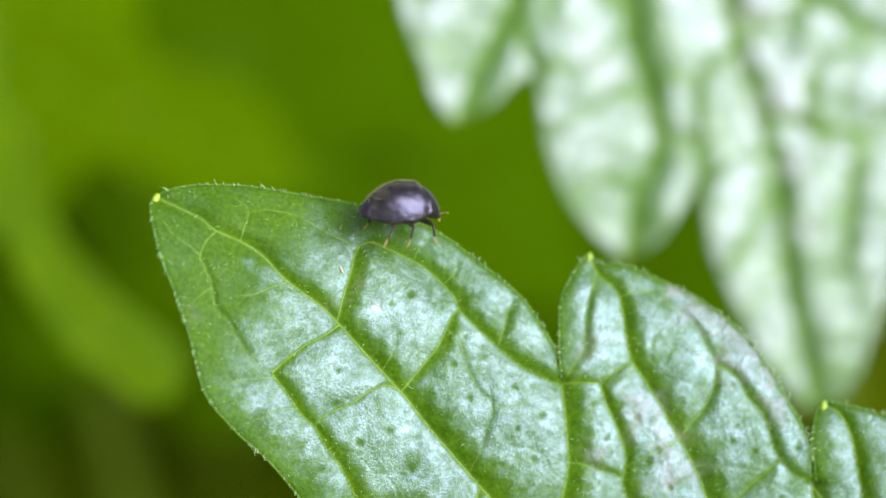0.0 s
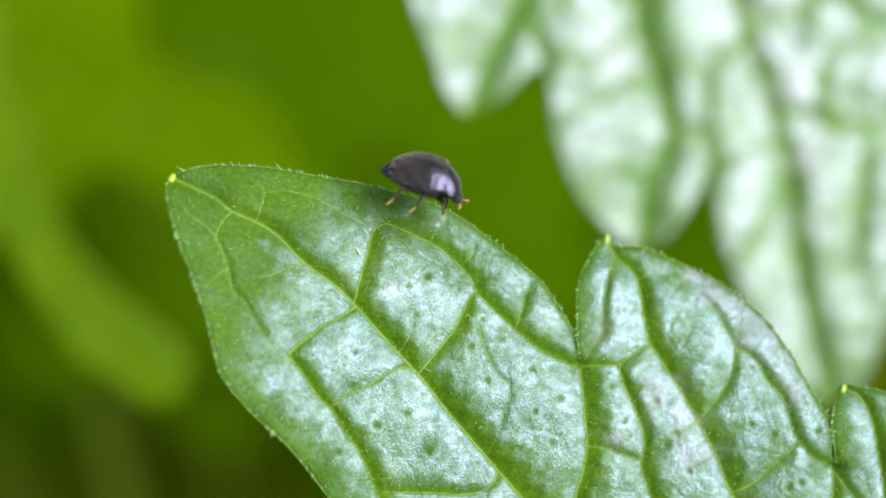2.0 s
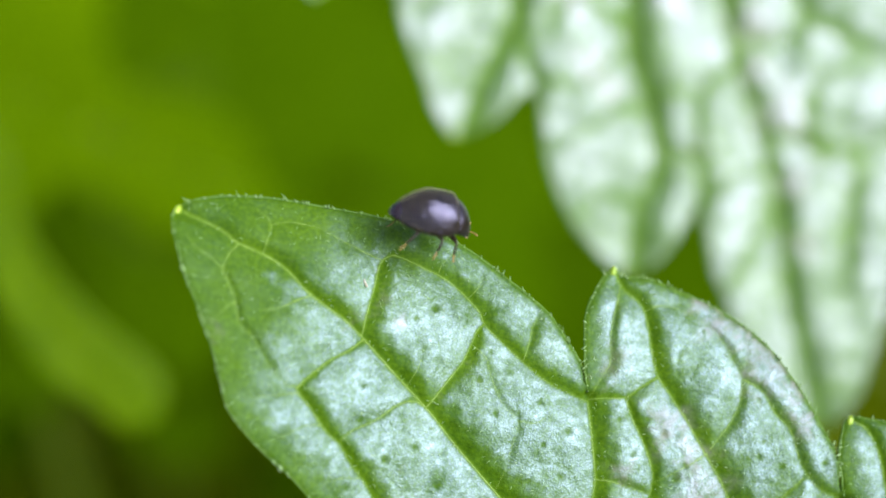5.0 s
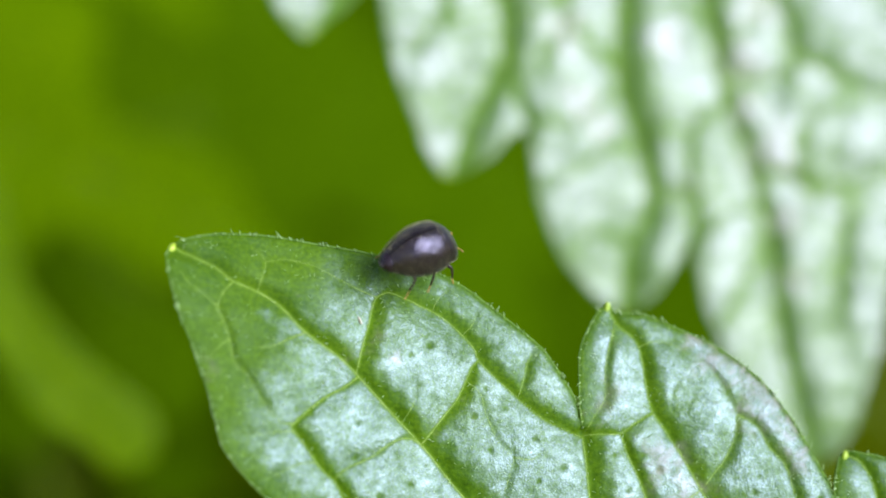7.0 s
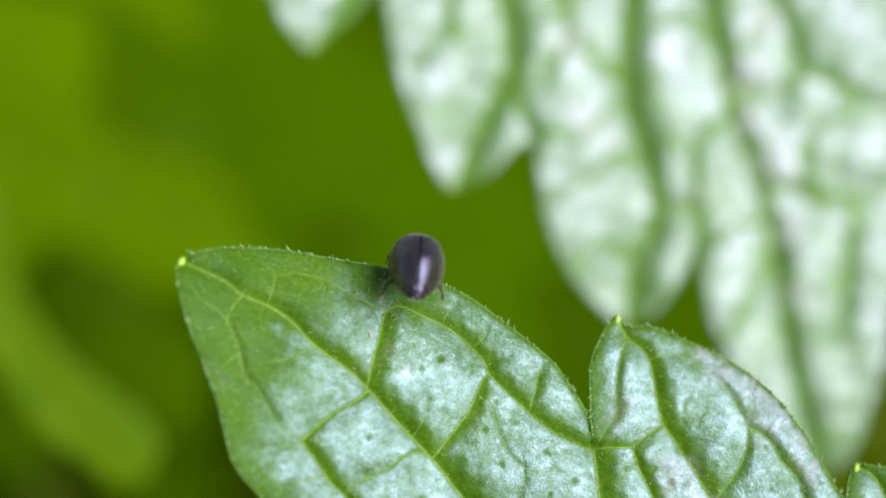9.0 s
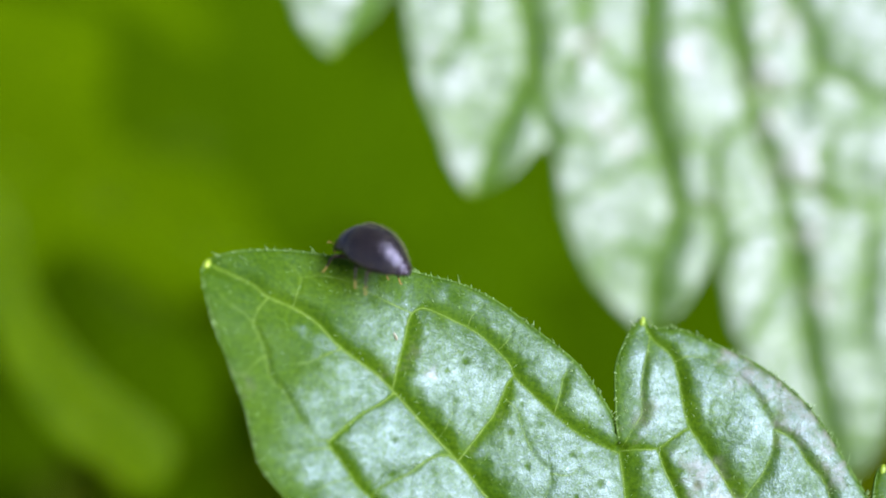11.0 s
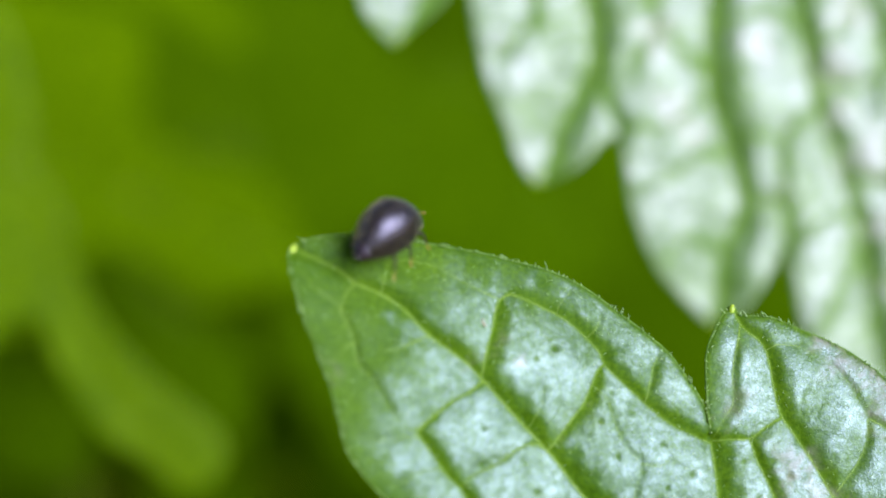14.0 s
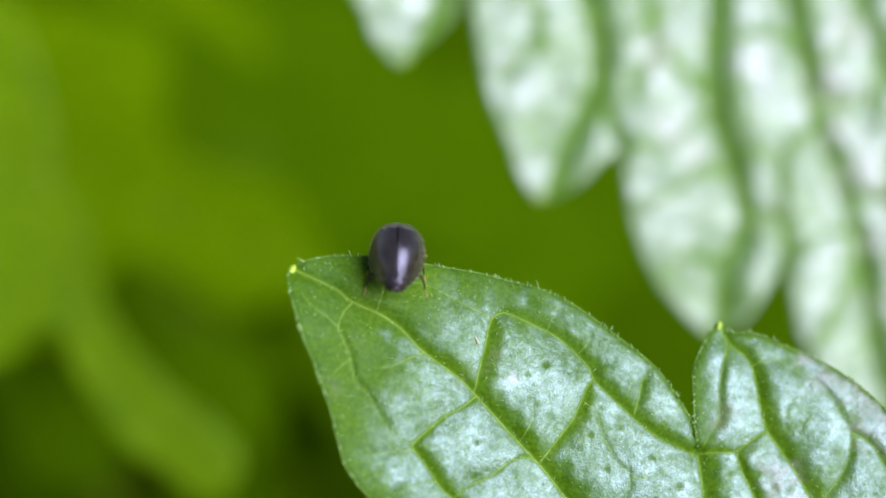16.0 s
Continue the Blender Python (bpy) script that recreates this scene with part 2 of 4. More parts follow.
class Blade:
    """A lobed leaf blade over a plane: u and v in millimetres along it, w above it."""

    def __init__(self, outline, ribs, pits=(), bend=(0,) * 6, curl=0.0, curl_reach=1.7, seed=1, rough=0.02, droop=None, dull=None, stains=(), sheen_spots=(), dulled=()):
        self.outline, self.bend, self.curl, self.reach, self.seed, self.rough = outline, bend, curl, curl_reach, seed, rough
        self.ribs = [(spline(line), wide, deep) for line, wide, deep, *_ in ribs]
        self.strips = [strip or (0.65 * wide + 0.03,) * 2 for _, wide, _, *strip in ribs]
        self.pits, self.droop, self.dull, self.stains, self.sheen_spots, self.dulled = pits, droop, dull, stains, sheen_spots, dulled

    def field(self, u, v):
        far, _ = to_line(np.vstack([self.outline, self.outline[:1]]), u, v)
        return np.where(inside(self.outline, u, v), far, -far)

    def height(self, u, v, field):
        b = self.bend
        w = b[0] + b[1] * u + b[2] * v + b[3] * u * u + b[4] * u * v + b[5] * v * v
        if self.droop:
            w = w - self.droop[1] * np.clip(self.droop[0] - u, 0, None) ** 2 - self.droop[3] * np.clip(v - self.droop[2], 0, None) ** 2
        groove, tint, sheen_off = np.zeros(u.shape), np.zeros(u.shape), np.zeros(u.shape)
        for (line, wide, deep), strip in zip(self.ribs, self.strips):
            lo, hi = line.min(0) - 4 * wide - max(strip), line.max(0) + 4 * wide + max(strip)
            pick = (u > lo[0]) & (u < hi[0]) & (v > lo[1]) & (v < hi[1])
            if not pick.any():
                continue
            far, side, along = beside_line(line, u[pick], v[pick])
            bright = np.clip(1.3 * side, 0, 1)
            dull_reach = np.interp(along, [0, 1], strip) * (1 + 0.22 * np.sin(5.1 * u[pick] + 3.3 * v[pick]) * np.sin(2.7 * u[pick] - 6.1 * v[pick]))
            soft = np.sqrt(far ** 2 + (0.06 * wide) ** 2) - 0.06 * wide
            reach = np.where(side > 0, (1 - bright) * 2.0 * wide + bright * np.maximum(0.95 * wide, 0.62 * dull_reach), 2.3 * wide)          # the cells swell up steeply on one side of a vein
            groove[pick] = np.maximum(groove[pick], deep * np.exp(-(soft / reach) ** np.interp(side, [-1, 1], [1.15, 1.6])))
            # sheen painted out on the vein side that slopes away from the bright sky
            sheen_off[pick] = np.maximum(sheen_off[pick], min(1.0, 6.0 * deep) * np.exp(-(far / (0.13 * wide + 0.03 + dull_reach * bright)) ** 4))
            tint[pick] = np.maximum(tint[pick], min(0.8, deep * 2.5) * np.exp(-(far / (0.05 * wide + 0.03)) ** 2))
        w = w - groove
        rng = random.Random(31)
        for x, y in self.pits:
            size, a, long = rng.uniform(0.09, 0.14), rng.uniform(0, math.pi), rng.uniform(0.6, 1.0)
            p, q = (u - x) * math.cos(a) + (v - y) * math.sin(a), (v - y) * math.cos(a) - (u - x) * math.sin(a)
            hole = np.exp(-(p ** 2 + (q / long) ** 2) / size ** 2)
            w, sheen_off = w - rng.uniform(0.05, 0.10) * hole, np.maximum(sheen_off, np.minimum(1, 1.05 * hole))
        s = self.seed * 1.7
        w = w + self.rough * (np.sin(1.9 * u + 1.3 * v + s) * np.sin(1.1 * u - 2.3 * v + 2 * s) + 0.5 * np.sin(4.3 * u - 1.7 * v + s) * np.sin(2.9 * u + 4.7 * v))
        if self.curl:
            du = self.field(u + 0.05, v) - field
            dv = self.field(u, v + 0.05) - field
            upper = np.clip(-dv / (np.hypot(du, dv) + 1e-9) * 1.3, 0, 1)
            w = w - self.curl * upper * np.clip(self.reach - field, 0, self.reach) ** 2
        if self.curl:                 # the sheen is painted out along the turned edge too
            lower = np.clip((0.8 * du + 0.6 * dv) / (np.hypot(du, dv) + 1e-9), 0, 1) ** 2
            mottle = 1 + 0.4 * np.sin(4.1 * u + 2.7 * v) * np.sin(3.3 * u - 5.2 * v) + 0.3 * np.sin(9.7 * u + 1.3 * v) * np.sin(8.1 * v - 2.1 * u)
            sheen_off = np.maximum(sheen_off, 0.88 * np.exp(-(np.clip(field, 0, None) / (0.2 + 0.85 * lower * mottle)) ** 3))
        if self.dull:                 # the sky's sheen is faded out of the gloss towards the lobe's point
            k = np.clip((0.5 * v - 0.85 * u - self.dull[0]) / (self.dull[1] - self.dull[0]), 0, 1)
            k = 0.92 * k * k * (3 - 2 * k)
            # spots where the sheen is let back into the gloss
            for x, y, size in self.sheen_spots:
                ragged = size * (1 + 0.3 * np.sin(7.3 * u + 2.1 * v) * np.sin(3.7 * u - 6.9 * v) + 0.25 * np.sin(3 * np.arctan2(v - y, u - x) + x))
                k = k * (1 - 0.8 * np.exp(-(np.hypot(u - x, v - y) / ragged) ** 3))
            # sheen taken out of the gloss in spots by the beetle's shadow
            for x, y, size in self.dulled:
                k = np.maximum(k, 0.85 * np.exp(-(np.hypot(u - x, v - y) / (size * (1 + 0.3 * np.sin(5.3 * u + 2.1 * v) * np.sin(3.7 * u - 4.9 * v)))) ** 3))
            sheen_off = np.maximum(sheen_off, k)
        return w, tint, sheen_off

    def soiled(self, u, v):
        """How far the dried, dusty patches cover the skin, 0 to 1."""
        out = np.zeros(u.shape)
        for x, y, size in self.stains:
            edge = 1 + 0.3 * np.sin(3 * np.arctan2(v - y, u - x) + x) + 0.2 * np.sin(7 * np.arctan2(v - y, u - x) + y)
            out = np.maximum(out, np.exp(-(np.hypot(u - x, v - y) / (size * edge)) ** 3))
        return out

    def at(self, points):
        p = np.array(points, float)
        w, _, _ = self.height(p[:, 0], p[:, 1], self.field(p[:, 0], p[:, 1]))
        return np.c_[p, w]

    def build(self, cell, thick=0.16):
        lo, hi = self.outline.min(0) - cell, self.outline.max(0) + cell
        us, vs = np.arange(lo[0], hi[0] + cell, cell), np.arange(lo[1], hi[1] + cell, cell)
        gu, gv = (g.ravel() for g in np.meshgrid(us, vs))
        f = self.field(gu, gv)
        f[np.abs(f) < 0.12 * cell] = 0.0
        n, cols = {}, len(us)
        places, cells, edge_at = [], [], {}

        def node(i):
            if i not in n:
                n[i] = len(places)
                places.append((gu[i], gv[i]))
            return n[i]

        def cut(i, j):
            key = (min(i, j), max(i, j))
            if key not in edge_at:
                s = f[i] / (f[i] - f[j])
                edge_at[key] = len(places)
                places.append((gu[i] + s * (gu[j] - gu[i]), gv[i] + s * (gv[j] - gv[i])))
            return edge_at[key]

        good = (f >= 0).reshape(len(vs), cols)
        some = good[:-1, :-1] | good[1:, :-1] | good[:-1, 1:] | good[1:, 1:]
        for r, c in zip(*np.nonzero(some)):
            i = int(r) * cols + int(c)
            corners, poly = (i, i + 1, i + cols + 1, i + cols), []
            for k in range(4):
                a, b = corners[k], corners[(k + 1) % 4]
                if f[a] >= 0:
                    poly.append(node(a))
                if (f[a] > 0 > f[b]) or (f[a] < 0 < f[b]):
                    poly.append(cut(a, b))
            if len(poly) > 2:
                cells.append(tuple(poly))
        p = np.array(places)
        fp = self.field(p[:, 0], p[:, 1])
        w, tint, sheen_off = self.height(p[:, 0], p[:, 1], fp)
        w = w - 0.05 * np.exp(-np.clip(fp, 0, None) / 0.06)          # rounded rim
        top = np.c_[p, w]
        count = len(top)
        low = top - [0, 0, thick]
        used = {}
        for poly in cells:
            for a, b in zip(poly, poly[1:] + poly[:1]):
                used[(a, b)] = 1
        rim = [(b, a, a + count, b + count) for a, b in used if (b, a) not in used]
        faces = cells + [tuple(i + count for i in reversed(poly)) for poly in cells] + rim
        me = mesh_of("blade", (np.vstack([top, low]) * MM).tolist(), faces)
        for key, value in (("vein", tint), ("sheen_off", sheen_off), ("soil", self.soiled(p[:, 0], p[:, 1]))):
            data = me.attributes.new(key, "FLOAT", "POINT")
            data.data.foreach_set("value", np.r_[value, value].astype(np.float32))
        return me


def frame_of(origin, right, up):
    x, y = Vector(right).normalized(), Vector(up)
    z = x.cross(y).normalized()
    y = z.cross(x)
    m = Matrix((x, y, z)).transposed().to_4x4()
    return Matrix.Translation(origin) @ m


def make_leaf(name, label, m, blade, cell, skin, rib_names=None, tips=(), hairs=0, thick=0.16, rib_size=1.0, group="", rolled=0.0):
    leaf = new(name)
    leaf.matrix_basis = m
    tagged(leaf, label, "leaf", group)
    part_mesh("blade", blade.build(cell, thick), skin, leaf)
    for i, (line, wide, deep) in enumerate(blade.ribs):
        p = blade.at(line)
        size = rib_size * (0.012 + 0.055 * deep)
        taper = np.interp(np.arange(len(p)), [0, len(p) - 1], [0.55, 1.0] if deep > 0.21 else [1.0, 0.35])
        p[:, 2] -= 0.15 * size
        v, fc = tube(p * MM, size * taper * (1 + 0.28 * np.sin(0.9 * np.arange(len(p)) + i) * np.sin(0.37 * np.arange(len(p)))) * MM, 6, 0.8)
        part_mesh("midrib" if deep > 0.24 else "vein", mesh_of("rib", v, fc), RIB, leaf)
    if rolled:
        line = np.vstack([blade.outline, blade.outline[:1]])
        p = blade.at(line)
        p[:, 2] -= 0.05 + 0.5 * rolled
        v, fc = tube(p * MM, rolled * (1 + 0.25 * np.sin(1.9 * np.arange(len(p))) * np.sin(0.7 * np.arange(len(p)))) * MM, 8)
        part_mesh("margin", mesh_of("margin", v, fc), MARGIN, leaf, "thin pale green rolled margin")
    for x, y, angle in tips:
        c = blade.at([(x, y)])[0]
        bm = bmesh.new()
        bmesh.ops.create_icosphere(bm, subdivisions=2, radius=0.13 * MM)
        bmesh.ops.transform(bm, verts=bm.verts, matrix=Matrix.Translation(Vector(c) * MM) @ Matrix.Rotation(radians(angle), 4, "Z") @ Matrix.Diagonal((1.7, 0.95, 0.8, 1)))
        part("tip", bm, CALLUS, leaf, "small yellow-green callus at the lobe's point")
    if hairs:
        rng = random.Random(9)
        verts, faces = [], []
        lo, hi = blade.outline.min(0), blade.outline.max(0)
        spots = np.array([(rng.uniform(lo[0], hi[0]), rng.uniform(lo[1] + 6, hi[1])) for _ in range(2000)])
        spots = spots[blade.field(spots[:, 0], spots[:, 1]) > 0.08]
        for root in blade.at(spots):
            size, q = rng.uniform(0.05, 0.17), rng.uniform(0, 2 * math.pi)
            tip = root + np.array([size * math.cos(q), size * math.sin(q), rng.uniform(0.02, 0.06)])
            v, fc = tube(np.array([root, 0.5 * (root + tip) + [0, 0, 0.02], tip]) * MM, np.array([0.010, 0.009, 0.003]) * MM, 4)
            faces += [tuple(i + len(verts) for i in qd) for qd in fc]
            verts += v
        tagged(part_mesh("down", mesh_of("down", verts, faces), HAIR, leaf, "scattered short pale hairs on the blade"), kind="stuff")
        rng = random.Random(7)
        verts, faces = [], []
        line = blade.outline
        step = np.r_[0, np.cumsum(np.hypot(*np.diff(line, axis=0).T))]
        for k in range(hairs):
            s = rng.uniform(0, step[-1])
            x, y = np.interp(s, step, line[:, 0]), np.interp(s, step, line[:, 1])
            x2, y2 = np.interp(s + 0.05, step, line[:, 0]), np.interp(s + 0.05, step, line[:, 1])
            way = np.array([y2 - y, x - x2])
            way = -way / (np.hypot(*way) + 1e-9)
            base = blade.at([(x - 0.03 * way[0], y - 0.03 * way[1])])[0]
            if not inside(line, np.array([x - 0.1 * way[0]]), np.array([y - 0.1 * way[1]]))[0]:
                way = -way
            size = rng.uniform(0.06, 0.2) * (1.5 if rng.random() < 0.15 else 0.8)
            lean = rng.uniform(0.0, 1.3)
            tang = np.array([-way[1], way[0]])
            tip = np.r_[(way + lean * tang) * size, rng.uniform(-0.02, 0.16)]
            path = [base, base + 0.5 * tip + [0, 0, 0.03], base + tip]
            v, fc = tube(np.array(path) * MM, np.array([0.017, 0.012, 0.003]) * MM, 5)
            faces += [tuple(i + len(verts) for i in q) for q in fc]
            verts += v
        ob = part_mesh("hair", mesh_of("hair", verts, faces), HAIR, leaf, "short whitish hairs along the margin")
        ob["kind"] = "stuff"
    return leaf


# ---- the leaf in front, which carries the beetle: outline and ribs in millimetres ----
LOBE_ONE = [(-3.6, -8.3), (-4.86, -6.53), (-6.21, -4.88), (-7.45, -3.75), (-8.47, -2.54), (-8.8, -1.53), (-9.11, -0.31), (-9.64, 1.24), (-10.06, 2.38), (-10.39, 3.99),
            (-10.17, 4.57), (-9.54, 4.87), (-8.44, 5.05), (-6.82, 5.03), (-5.18, 4.8), (-3.52, 4.56), (-2.05, 4.23), (-0.77, 3.87), (0.46, 3.21), (2.0, 1.98), (3.09, 1.03), (3.73, 0.05), (4.26, -0.91), (4.47, -1.95)]
LOBE_TWO = [(4.47, -1.95), (4.4, -1.02), (4.54, 0.72), (5.05, 1.76), (5.63, 2.49), (5.9, 2.6), (6.19, 2.27), (7.22, 2.17), (8.17, 1.74), (9.79, 0.92), (11.23, -0.31), (12.13, -1.62), (12.66, -2.63), (13.59, -4.49), (13.74, -5.95)]
LOBE_THREE = [(13.74, -5.95), (13.62, -4.88), (13.8, -3.89), (14.23, -3.2), (15.0, -3.27), (16.18, -3.63), (17.33, -4.39), (18.6, -6.2), (19.0, -8.5), (16.5, -12.0), (12.0, -14.5), (5.0, -13.0), (-1.0, -10.8), (-3.6, -8.3)]
FRONT_OUTLINE = np.vstack([spline(LOBE_ONE)[:-1], spline(LOBE_TWO)[:-1], spline(LOBE_THREE)[:-1]])

# each rib: its line, the width and depth of its groove, and how wide the strip beside it with its sheen painted out is
# at the start and at the end
RIBS_ONE = [
    ([(-10.1, 4.5), (-9.5, 4.2), (-8.65, 3.78), (-8.16, 3.37), (-7.26, 2.98), (-6.47, 2.48), (-5.67, 1.63), (-4.47, 0.74), (-3.8, 0.1), (-2.85, -0.97), (-1.5, -2.42), (-0.38, -3.8), (0.92, -5.3), (2.32, -6.85), (4.91, -9.7)], 0.33, 0.28, 0.12, 0.95),
    ([(-7.26, 2.98), (-7.11, 3.47), (-6.95, 4.0), (-7.12, 4.34), (-7.43, 4.58)], 0.20, 0.09, 0.1, 0.1),
    ([(-3.8, 0.1), (-3.62, 0.84), (-3.3, 1.82), (-3.13, 2.45), (-2.92, 2.85), (-2.47, 3.02), (-1.9, 2.8), (-1.4, 2.56), (-0.86, 2.3), (-0.25, 1.86), (0.54, 1.02), (0.75, 0.49), (1.36, -0.14), (1.87, -0.61), (2.58, -1.27), (3.41, -1.82), (4.5, -2.28)], 0.27, 0.20, 0.62, 0.5),
    ([(-2.95, 2.83), (-3.59, 3.08), (-4.39, 3.5), (-5.2, 3.94), (-6.22, 4.14), (-6.95, 4.03)], 0.24, 0.08, 0.15, 0.1),
]
RIBS_ONE_SIDE = [
    ([(-1.5, -2.42), (-1.0, -1.85), (-0.57, -1.35), (-0.14, -0.85), (0.2, -0.23), (0.49, 0.34), (0.75, 0.52)], 0.27, 0.20, 0.6, 0.45),
    ([(2.13, -0.8), (2.41, -0.01), (2.54, 0.4), (2.75, 0.75)], 0.20, 0.13, 0.3, 0.15),
    ([(0.25, -0.2), (0.71, -0.71), (0.8, -1.16), (1.06, -1.89), (1.37, -2.5), (1.84, -2.96), (1.58, -3.93), (1.37, -4.63), (1.02, -5.41)], 0.15, 0.06, 0.08, 0.25),
    ([(1.84, -2.96), (2.5, -3.05), (2.9, -2.8)], 0.13, 0.04, 0.05, 0.05),
    ([(0.2, 1.5), (0.55, 1.85), (0.75, 2.3)], 0.16, 0.07, 0.12, 0.1),
    ([(-0.9, 2.3), (-0.75, 2.7), (-0.3, 3.1)], 0.16, 0.06, 0.1, 0.1),
    ([(-2.2, -1.68), (-1.75, -0.9), (-1.6, -0.3)], 0.13, 0.05, 0.08, 0.05),
    ([(4.53, -2.3), (4.59, -3.16), (4.66, -4.19), (4.73, -5.11), (4.54, -6.22), (4.33, -6.9), (4.05, -9.26)], 0.29, 0.24, 0.85, 0.75),
]
RIBS_LOWER = [
    ([(-8.1, 3.33), (-8.48, 2.93), (-8.69, 2.4), (-8.59, 2.11), (-8.3, 1.3), (-8.16, 0.53), (-7.72, 0.1), (-7.49, -0.35), (-7.08, -1.0)], 0.22, 0.13, 0.12, 0.15),
    ([(-8.69, 2.4), (-9.04, 2.74), (-9.66, 3.19), (-9.97, 3.65)], 0.20, 0.08, 0.1, 0.1),
    ([(-5.57, 1.56), (-6.2, 1.31), (-6.82, 1.05), (-7.3, 1.0)], 0.22, 0.12, 0.3, 0.15),
    ([(-3.72, 0.0), (-4.29, -0.39), (-5.02, -0.76), (-5.63, -1.23), (-6.12, -1.66), (-6.08, -1.86), (-5.64, -2.45), (-5.13, -3.17), (-4.63, -3.65), (-4.32, -4.2), (-3.7, -5.04), (-3.28, -5.84), (-3.03, -6.45), (-2.45, -7.62)], 0.27, 0.18, 0.3, 0.5),
    ([(-1.5, -2.4), (-2.0, -2.18), (-2.68, -2.38), (-3.3, -2.8), (-4.02, -3.1), (-4.47, -3.34), (-4.65, -3.61)], 0.24, 0.14, 0.25, 0.5),
    ([(1.45, -5.95), (1.1, -6.49), (0.25, -6.72), (-0.8, -6.63), (-2.65, -6.54), (-2.98, -6.47)], 0.24, 0.16, 0.3, 0.3),
    ([(-6.11, -1.64), (-6.6, -1.55), (-7.08, -1.0)], 0.20, 0.08, 0.15, 0.1),
    ([(-6.08, -1.86), (-6.95, -1.93), (-7.74, -2.02)], 0.18, 0.06, 0.15, 0.1),
    ([(-5.27, -2.96), (-5.96, -3.01), (-6.75, -3.39)], 0.18, 0.06, 0.15, 0.1),
    ([(-3.91, -4.83), (-4.54, -4.79), (-5.24, -4.98)], 0.18, 0.06, 0.15, 0.1),
    ([(-8.3, 1.3), (-8.8, 0.9), (-9.1, 0.5)], 0.16, 0.05, 0.1, 0.1),
]
RIBS_TWO = [
    ([(5.9, 2.4), (6.2, 1.75), (6.6, 1.37), (6.83, 0.94), (6.94, 0.12), (7.01, -0.72), (7.16, -1.46), (7.66, -2.26), (8.15, -3.09), (8.8, -4.3), (9.45, -5.5), (10.0, -6.9), (11.28, -9.1)], 0.28, 0.23, 0.3, 0.85),
    ([(6.06, 1.98), (5.61, 0.76), (5.42, -0.08), (5.36, -0.92), (4.99, -1.48), (4.6, -2.1)], 0.19, 0.12, 0.25, 0.4),
    ([(4.58, -2.23), (5.14, -2.2), (5.88, -2.21), (6.38, -1.9), (7.12, -1.48)], 0.21, 0.17, 0.4, 0.3),
    ([(5.9, -2.25), (6.13, -3.0), (6.5, -3.83), (6.82, -4.87), (6.79, -5.48), (6.72, -5.9), (6.92, -6.5), (7.21, -7.33)], 0.21, 0.17, 0.3, 0.55),
    ([(4.7, -5.1), (5.3, -5.2), (5.9, -5.42), (6.71, -5.68)], 0.19, 0.14, 0.4, 0.25),
    ([(8.93, -4.2), (9.3, -3.75), (9.75, -3.2), (10.14, -2.45), (10.28, -1.64)], 0.21, 0.13, 0.4, 0.15),
    ([(8.9, -4.3), (8.1, -4.72), (7.5, -5.0), (6.85, -5.3)], 0.16, 0.08, 0.12, 0.2),
]
RIBS_TWO_SIDE = [
    ([(10.28, -1.64), (10.95, -2.1), (11.4, -2.9), (11.95, -3.6), (12.3, -4.84), (12.9, -5.7), (13.71, -6.1)], 0.21, 0.14, 0.2, 0.3),
    ([(10.05, -6.95), (10.84, -6.6), (11.52, -6.02), (12.35, -5.3)], 0.21, 0.14, 0.3, 0.2),
    ([(6.83, 0.94), (7.25, 1.12), (7.6, 1.1), (8.23, 0.95), (9.42, 0.05), (10.28, -1.64)], 0.17, 0.08, 0.2, 0.15),
    ([(14.27, -3.25), (14.77, -3.58), (15.08, -4.31), (15.28, -5.41), (15.47, -6.79), (15.69, -8.64)], 0.24, 0.20, 0.25, 0.45),
    ([(13.71, -6.24), (14.07, -6.78), (14.68, -7.58)], 0.19, 0.12, 0.3, 0.3),
    ([(13.71, -6.24), (13.67, -7.14), (13.11, -9.17)], 0.21, 0.16, 0.4, 0.5),
]
PITS = [(-1.83, 0.74), (0.41, -1.47), (1.61, -1.18), (1.02, -2.7), (2.65, -2.32), (2.75, -3.85), (3.73, -3.4), (3.39, -4.98), (-1.94, -3.8), (-3.07, -4.23), (-3.92, -2.83), (-3.81, -1.64), (-1.12, 1.09), (-1.15, -5.22), (5.62, -2.99), (6.07, -4.28),
        (7.25, -3.55), (7.61, -5.16), (8.0, -4.74), (10.87, -3.96), (11.53, -4.85), (10.72, -4.53), (10.85, -2.41), (8.42, -6.14), (12.04, -6.84), (6.62, -3.02), (2.17, -5.15), (0.9, -0.46), (-4.39, -5.15), (13.09, -4.8), (12.48, -6.69)]
